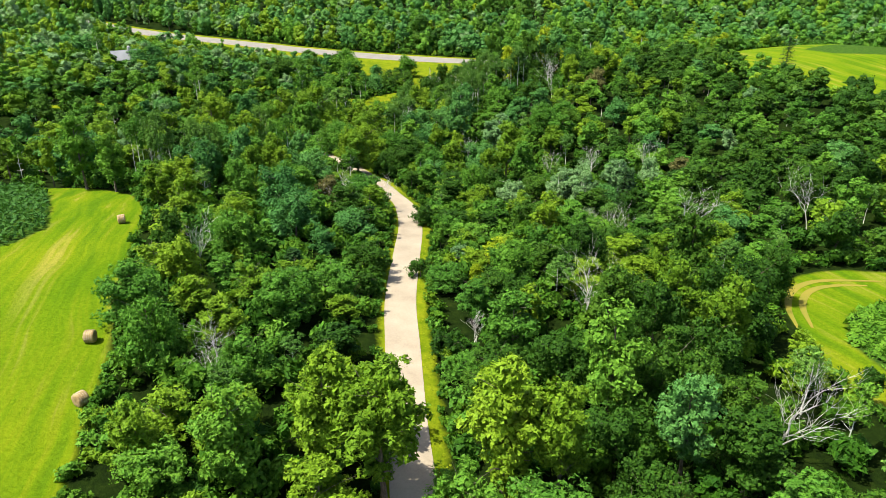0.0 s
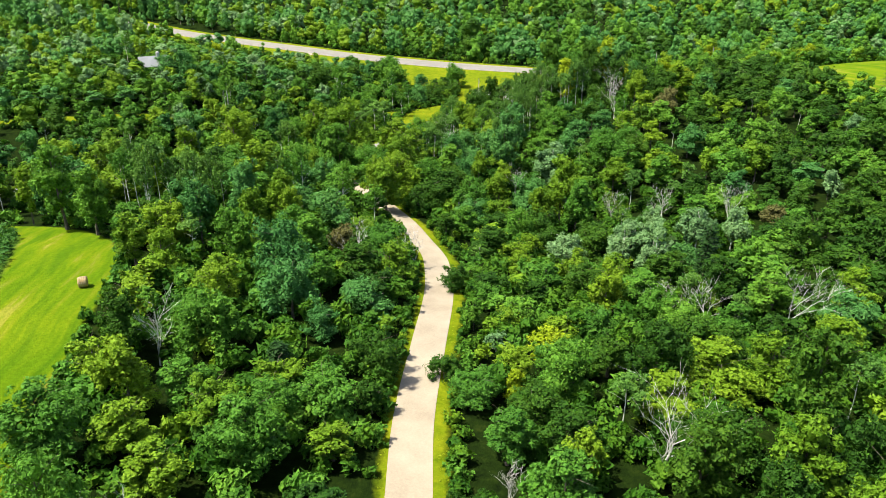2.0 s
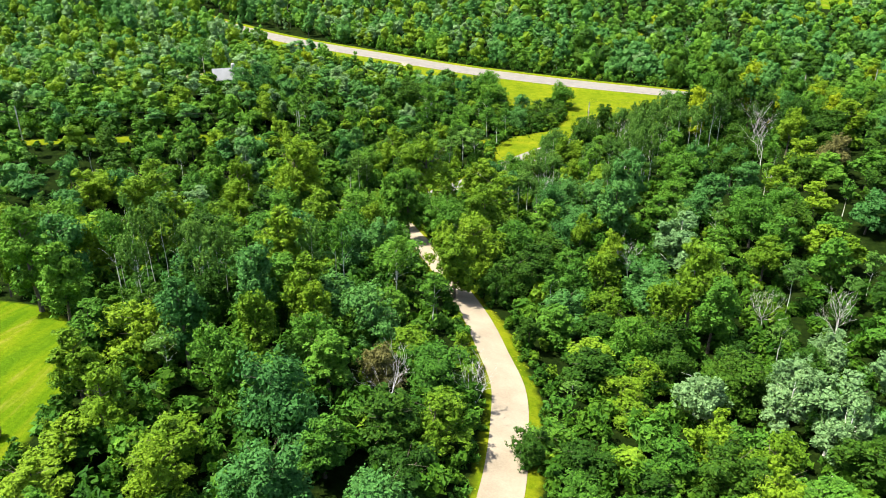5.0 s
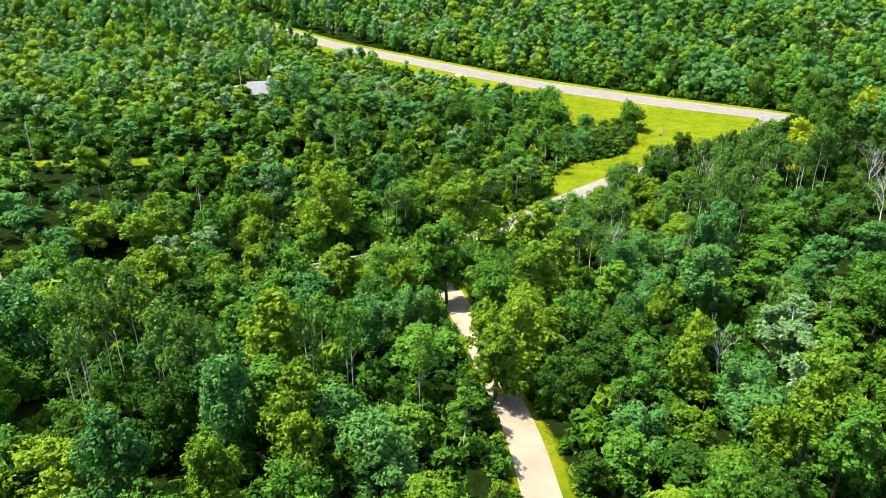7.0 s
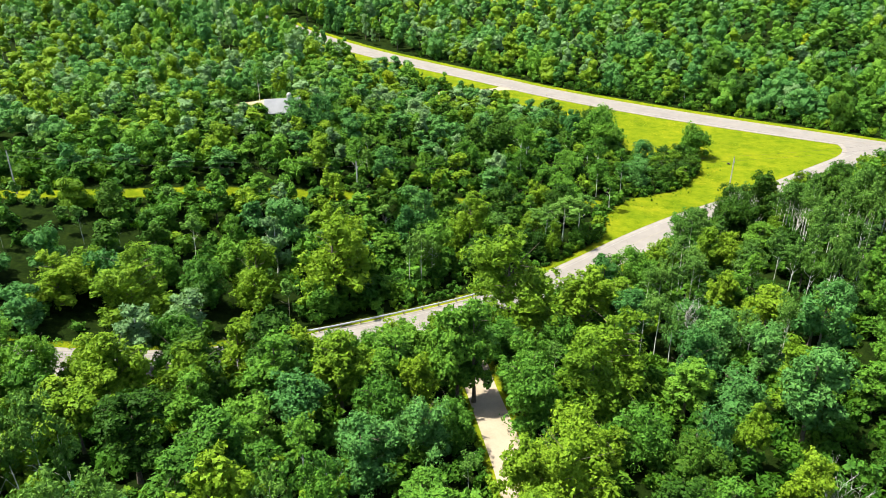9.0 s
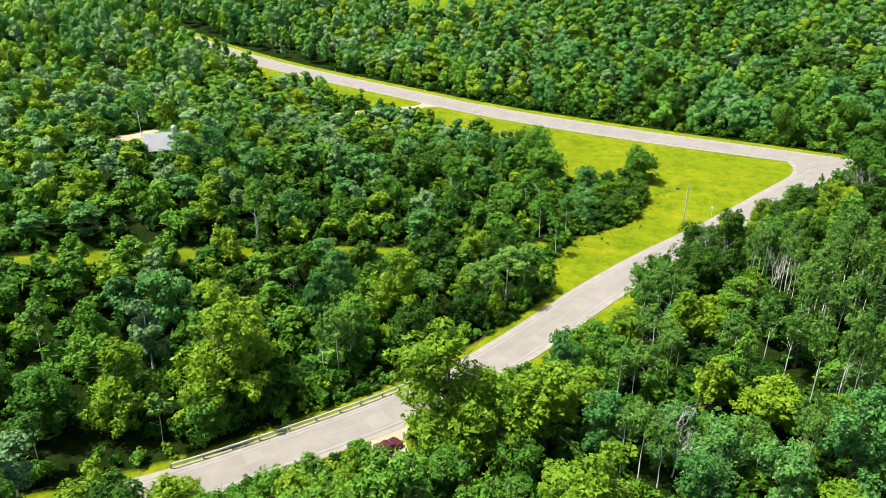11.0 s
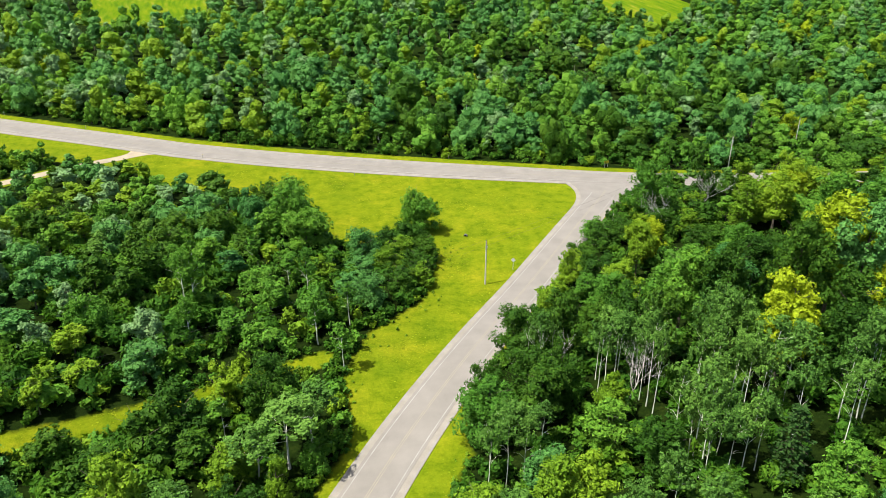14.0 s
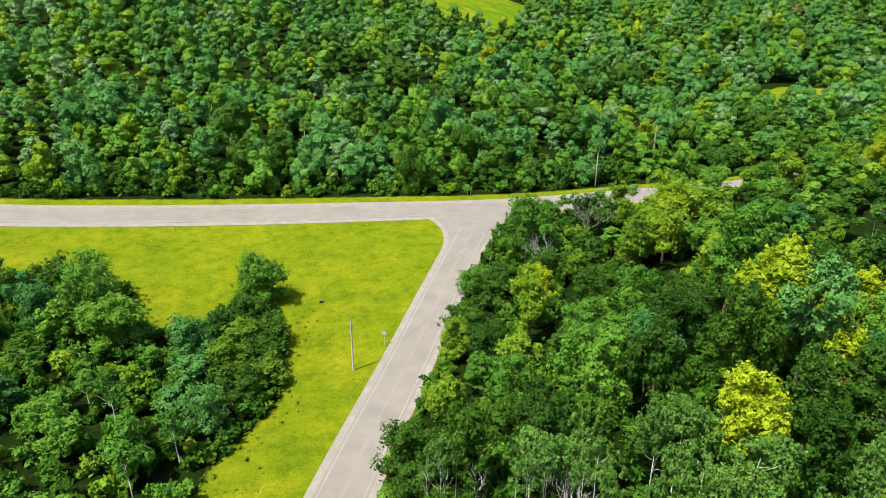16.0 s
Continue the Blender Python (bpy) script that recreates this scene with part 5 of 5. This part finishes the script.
def marker_post(x, y, height=1.3):
    ob = base_at("marker_post", x, y)
    tagged(ob, "slim white marker post in the roadside grass", "marker post", group="marker posts")
    part("post", turned_box((0, 0, height / 2 - 0.1), (0.12, 0.05, height + 0.2)), WHITE_PAINT, ob)
    part("reflector", turned_box((0, -0.032, height - 0.2), (0.10, 0.012, 0.16)), SIGN_YELLOW, ob, "small yellow reflector")


for x, y in ((-32, 377), (67, 374.4), (-4, 390), (-76, 392), (-118, 421), (-150, 438)):
    marker_post(x, y)


def build_culvert(x, y, turn):
    """A pipe mouth in the ditch."""
    ob = base_at("culvert", x, y, ground_z(x, y) + 0.12, turn)
    tagged(ob, "grey concrete culvert pipe mouth in the meadow ditch", "culvert")
    n = 14
    a = np.arange(n) * 2 * math.pi / n
    rings = [(r, yy) for r, yy in ((0.42, 0.55), (0.42, 0.0), (0.34, 0.0), (0.34, 0.5), (0.01, 0.52))]
    v = np.vstack([np.column_stack([np.cos(a) * r, np.full(n, yy), np.sin(a) * r]) for r, yy in rings])
    i, j = np.meshgrid(np.arange(len(rings) - 1), np.arange(n), indexing="ij")
    k = (j + 1) % n
    part("pipe", (v, np.stack([i * n + j, i * n + k, (i + 1) * n + k, (i + 1) * n + j], -1).reshape(-1, 4)), CONCRETE, ob)
    part("apron", turned_box((0, -0.4, -0.42), (0.9, 0.7, 0.25)), CONCRETE, ob, "pale stone apron")


build_culvert(-6.5, 334.5, -25)


def parked_car(x, y, turn):
    """A saloon at rest on the gravel where the lane meets the road."""
    paint = surface_material("dark_red_car_paint", (0.060, 0.006, 0.008), (0.072, 0.007, 0.010), (0.085, 0.010, 0.012), 3.0, 1.0, 0.3, 0.0)
    rubber = surface_material("black_tyre_rubber", (0.012, 0.012, 0.012), (0.017, 0.017, 0.017), (0.024, 0.024, 0.024), 6.0, 1.0)
    ob = base_at("car", x, y, ground_z(x, y) + 0.06, turn)
    tagged(ob, "dark red saloon car parked where the gravel lane meets the road", "car")

    def hull(rows):
        """A closed body from cross-sections: place along, half width, low and high edge."""
        v = np.array([(a, k * w, z) for a, w, lo, hi in rows for k, z in ((-1, lo), (1, lo), (1, hi), (-1, hi))], float)
        q = [(i * 4 + j, i * 4 + (j + 1) % 4, i * 4 + 4 + (j + 1) % 4, i * 4 + 4 + j) for i in range(len(rows) - 1) for j in range(4)]
        n = 4 * (len(rows) - 1)
        return v, np.array(q + [(3, 2, 1, 0), (n, n + 1, n + 2, n + 3)])

    part("body", hull([(-2.25, 0.72, 0.35, 0.62), (-2.1, 0.84, 0.25, 0.82), (-1.0, 0.89, 0.22, 0.92), (0.6, 0.89, 0.22, 0.90), (1.8, 0.85, 0.25, 0.78), (2.2, 0.74, 0.34, 0.60)]), paint, ob)
    part("cabin", hull([(-1.75, 0.74, 0.86, 0.90), (-1.0, 0.70, 0.88, 1.36), (0.1, 0.69, 0.88, 1.40), (0.95, 0.74, 0.86, 0.90)]), paint, ob)
    part("windscreen", hull([(0.30, 0.64, 1.24, 1.345), (0.97, 0.69, 0.89, 0.925)]), DARK_GLASS, ob, "dark windscreen glass")
    part("rear_window", hull([(-1.72, 0.69, 0.90, 0.94), (-1.08, 0.64, 1.22, 1.345)]), DARK_GLASS, ob, "dark rear window glass")
    for k in (-1, 1):
        part("side_window", hull([(-1.0, 0.03, 0.94, 1.28), (0.5, 0.03, 0.94, 1.22)]), DARK_GLASS, ob, "dark side window").location = (0, k * 0.705, 0)
        for a in (-1.35, 1.38):
            tyre = part("wheel", capped([(0, -0.1, 0), (0, 0.1, 0)], [0.32, 0.32], 16), rubber, ob)
            tyre.location = (a, k * 0.80, 0.32)
            part("rim", capped([(0, -0.115, 0), (0, 0.115, 0)], [0.19, 0.19], 12), STEEL, tyre, "grey metal rim")
        part("headlight", turned_box((2.14, k * 0.58, 0.62), (0.10, 0.26, 0.12)), WHITE_PAINT, ob, "clear headlight")
        part("tail_light", turned_box((-2.17, k * 0.58, 0.70), (0.08, 0.26, 0.12)), paint, ob)


parked_car(-46.2, 212.6, 62)


# ---------------------------------------------------------------- hay bales
def hay_bale(x, y, turn, size=0.74):
    rng = np.random.default_rng(int(abs(x) * 7))
    n = 30
    ob = base_at("hay_bale", x, y, ground_z(x, y) + size * 0.94, turn)
    tagged(ob, "round bale of dry straw on the mown field", "hay bale", group="hay bales on the field")
    a = np.arange(n) * 2 * math.pi / n
    rings = [(0.02, -0.80), (0.30, -0.79), (0.55, -0.80), (0.80, -0.78), (0.93, -0.73), (1.0, -0.60), (1.01, -0.3), (1.0, 0.0), (1.01, 0.3), (1.0, 0.60), (0.93, 0.73), (0.80, 0.78), (0.55, 0.80), (0.30, 0.79), (0.02, 0.80)]
    v = []
    for r, w in rings:
        rr = size * r * (1 + rng.normal(size=n) * 0.018)
        v.append(np.column_stack([np.full(n, w * size) + rng.normal(size=n) * 0.015, np.cos(a) * rr, np.sin(a) * rr]))
    v = np.vstack(v)
    i, j = np.meshgrid(np.arange(len(rings) - 1), np.arange(n), indexing="ij")
    k = (j + 1) % n
    part("straw_roll", (v, np.stack([i * n + j, (i + 1) * n + j, (i + 1) * n + k, i * n + k], -1).reshape(-1, 4)), STRAW, ob, smooth=True)
    for w in (-0.45, -0.15, 0.15, 0.45):
        line = np.column_stack([np.full(n + 1, w * size), np.cos(np.append(a, 0)) * size * 1.012, np.sin(np.append(a, 0)) * size * 1.012])
        part("twine", tube(line, np.full(n + 1, 0.012), 4), POLE_WOOD, ob, "pale binding twine")


hay_bale(-40.4, 69.5, 6)
hay_bale(-52.8, 107.5, 28)
hay_bale(-36.3, 58.3, 60)


# ---------------------------------------------------------------- houses
def gable_house(x, y, turn, length, width, eaves, ridge, label):
    ob = base_at("house", x, y, None, turn)
    tagged(ob, label, "house", group="houses among the trees")
    l, w = length / 2, width / 2
    part("walls", joined([box(-l, -w, -0.4, l, w, eaves)]), SIDING, ob, "white clapboard walls")
    for k in (-1, 1):
        v = np.array([(k * l, -w, eaves), (k * l, w, eaves), (k * l, 0, ridge - 0.12), (k * (l - 0.15), -w, eaves), (k * (l - 0.15), w, eaves), (k * (l - 0.15), 0, ridge - 0.12)])
        part("gable", (v, np.array([(0, 1, 2, 2), (3, 5, 5, 4), (0, 2, 5, 3), (1, 4, 5, 2), (0, 3, 4, 1)])), SIDING, ob)
        o, t = 0.5, 0.14
        drop = (ridge - eaves) / w * 0.45
        v = np.array([(-l - o, k * (w + 0.45), eaves - drop), (l + o, k * (w + 0.45), eaves - drop), (l + o, 0, ridge), (-l - o, 0, ridge)])
        v = np.vstack([v, v + np.array([0, 0, t])])
        part("roof_slope", (v, np.array([(3, 2, 1, 0), (4, 5, 6, 7), (0, 1, 5, 4), (1, 2, 6, 5), (2, 3, 7, 6), (3, 0, 4, 7)])), ROOFING, ob, "pale grey roof")
    part("turret", capped([(l * 0.42, 0, eaves), (l * 0.42, 0, ridge + 1.1), (l * 0.42, 0, ridge + 1.45), (l * 0.42, 0, ridge + 1.6)], [0.65, 0.65, 0.5, 0.25], 12), SIDING, ob, "white rounded turret")
    for k in (-1, 1):
        for dx in (-0.55, 0.0, 0.55):
            win = part("window", box(dx * l - 0.5, k * w - 0.03, 1.0, dx * l + 0.5, k * w + 0.03, 2.2), SIDING, ob)
            part("pane", box(dx * l - 0.42, k * (w + 0.035) - 0.012, 1.08, dx * l + 0.42, k * (w + 0.035) + 0.012, 2.12), DARK_GLASS, win, "dark window glass")
    part("door", box(l - 0.02, -0.5, 0.0, l + 0.05, 0.5, 2.05), DARK_PAINT, ob)
    return ob


gable_house(-124.0, 281.0, 35, 9.0, 6.4, 2.7, 5.6, "small house with a pale grey roof among trees")
gable_house(213, 425, 20, 9, 7, 2.8, 5.2, "small far house with a pale metal roof")


# ---------------------------------------------------------------- crops and grass
def build_crops(name, outline, gap, along, height, seed, label, limit, leaf, dense):
    """Rows of low leafy plants."""
    rng = np.random.default_rng(seed)
    o = np.array(outline, float)
    low, high = o.min(0) - 20, o.max(0) + 20
    gx, gy = np.meshgrid(np.arange(low[0], high[0], gap), np.arange(low[1], high[1], gap * dense))
    p = np.column_stack([gx.ravel(), gy.ravel()])
    c = (low + high) / 2
    t = radians(along)
    p = (p - c) @ np.array([(math.cos(t), math.sin(t)), (-math.sin(t), math.cos(t))]) + c
    p = p[inside(p, outline) > 0.3]
    p = p[np.argsort(np.hypot(p[:, 0] + 20, p[:, 1] - 60))][:limit]
    p = p + rng.normal(size=p.shape) * gap * 0.08
    z = heights(p)
    k = 4
    centre = np.repeat(np.column_stack([p, z]), k, 0)
    out = sphere_points(rng, len(centre), 0.8)
    centre += out * np.array([gap * 0.35, gap * 0.35, 0.2]) + np.array([0, 0, height * 0.75]) * rng.uniform(0.4, 1.1, (len(centre), 1))
    v, q = sprays(rng, centre, out, gap * 0.72)
    return tagged(new(name, quads_mesh(name, v, q, [leaf], tone=np.repeat(rng.random(len(p)) * 0.6 + 0.002, k))), label, "crop", kind="stuff")


def build_tracks():
    """Two bare wheel tracks that curve round the end of the east field."""
    dirt = surface_material("dry_field_soil", (0.145, 0.150, 0.008), (0.178, 0.156, 0.010), (0.200, 0.160, 0.014), 5.0, 0.3, 0.95, 0.5)
    for line in ([(46.5, 80), (48, 86), (50.9, 91.3), (54.3, 94.2), (58.3, 95.3), (66, 94.8)], [(48.4, 80), (50, 86), (52.6, 90.4), (55.5, 92.6), (59, 93.4), (63, 93.2)]):
        p = smooth_line(line, 1.0)
        half = 0.45 * np.sin(np.linspace(0.15, 3.0, len(p))) + 0.1
        strip("wheel_track", ribbon(p, half, -half, 0.035, 0.08), dirt, ground, "bare dry soil wheel track")


build_tracks()


build_crops("corn_crop", CORN_FIELD, 1.0, 20, 1.5, 3, "dark green standing corn crop in rows", 2600, CROP_LEAVES, 0.8)
build_crops("bean_crop", EAST_CROP, 1.5, 35, 0.3, 4, "green low bean crop in rows", 5000, BEAN_LEAVES, 0.4)


def build_grass():
    """Tufts of rough grass and weeds on the meadow and the verges."""
    rng = np.random.default_rng(11)
    p = rng.uniform((-110, 40), (60, 405), (110000, 2))
    meadow, hay, crop, sand = covers(p)
    lane, _ = to_line(p, LANE[::3])
    road, _ = to_line(p, SIDE_ROAD[::3])
    high, _ = to_line(p, HIGHWAY[::4])
    flare_near = np.hypot(p[:, 0] - 36, p[:, 1] - 362)
    keep = (meadow > -0.3) & (lane > 2.5) & (road > 4.5) & (high > 6.7) & (hay < 0) & (sand < -1.0) & (flare_near > 17)
    patchy = np.array([noise.noise(Vector((x * 0.12, y * 0.12, 1.0))) for x, y in p])
    keep &= patchy + rng.normal(size=len(p)) * 0.25 > 0.12
    p, patchy = p[keep], patchy[keep]
    z = heights(p)
    k = 3
    base = np.repeat(np.column_stack([p, z]), k, 0)
    ang = rng.uniform(0, 6.283, len(base))
    d = np.column_stack([np.cos(ang), np.sin(ang), np.zeros(len(base))])
    tall = np.repeat(rng.uniform(0.05, 0.15, len(p)) * (1 + np.clip(patchy, 0, 0.6)), k)[:, None]
    side = np.column_stack([-d[:, 1], d[:, 0], np.zeros(len(base))])
    up = np.array([[0, 0, 1.0]])
    v = np.stack([base - side * 0.10, base + side * 0.10, base + d * tall * 1.0 + up * tall * 0.42 + side * 0.10, base + d * tall * 0.9 + up * tall * 0.38 - side * 0.10], 1).reshape(-1, 3)
    q = np.arange(len(v)).reshape(-1, 4)
    me = quads_mesh("meadow_grass", v, q, [GRASS_BLADES], tone=np.repeat(np.clip(0.35 + patchy * 0.8, 0.01, 0.95), k))
    tagged(new("meadow_grass", me), "rough yellow-green meadow grass and weeds", "grass", kind="stuff")


build_grass()
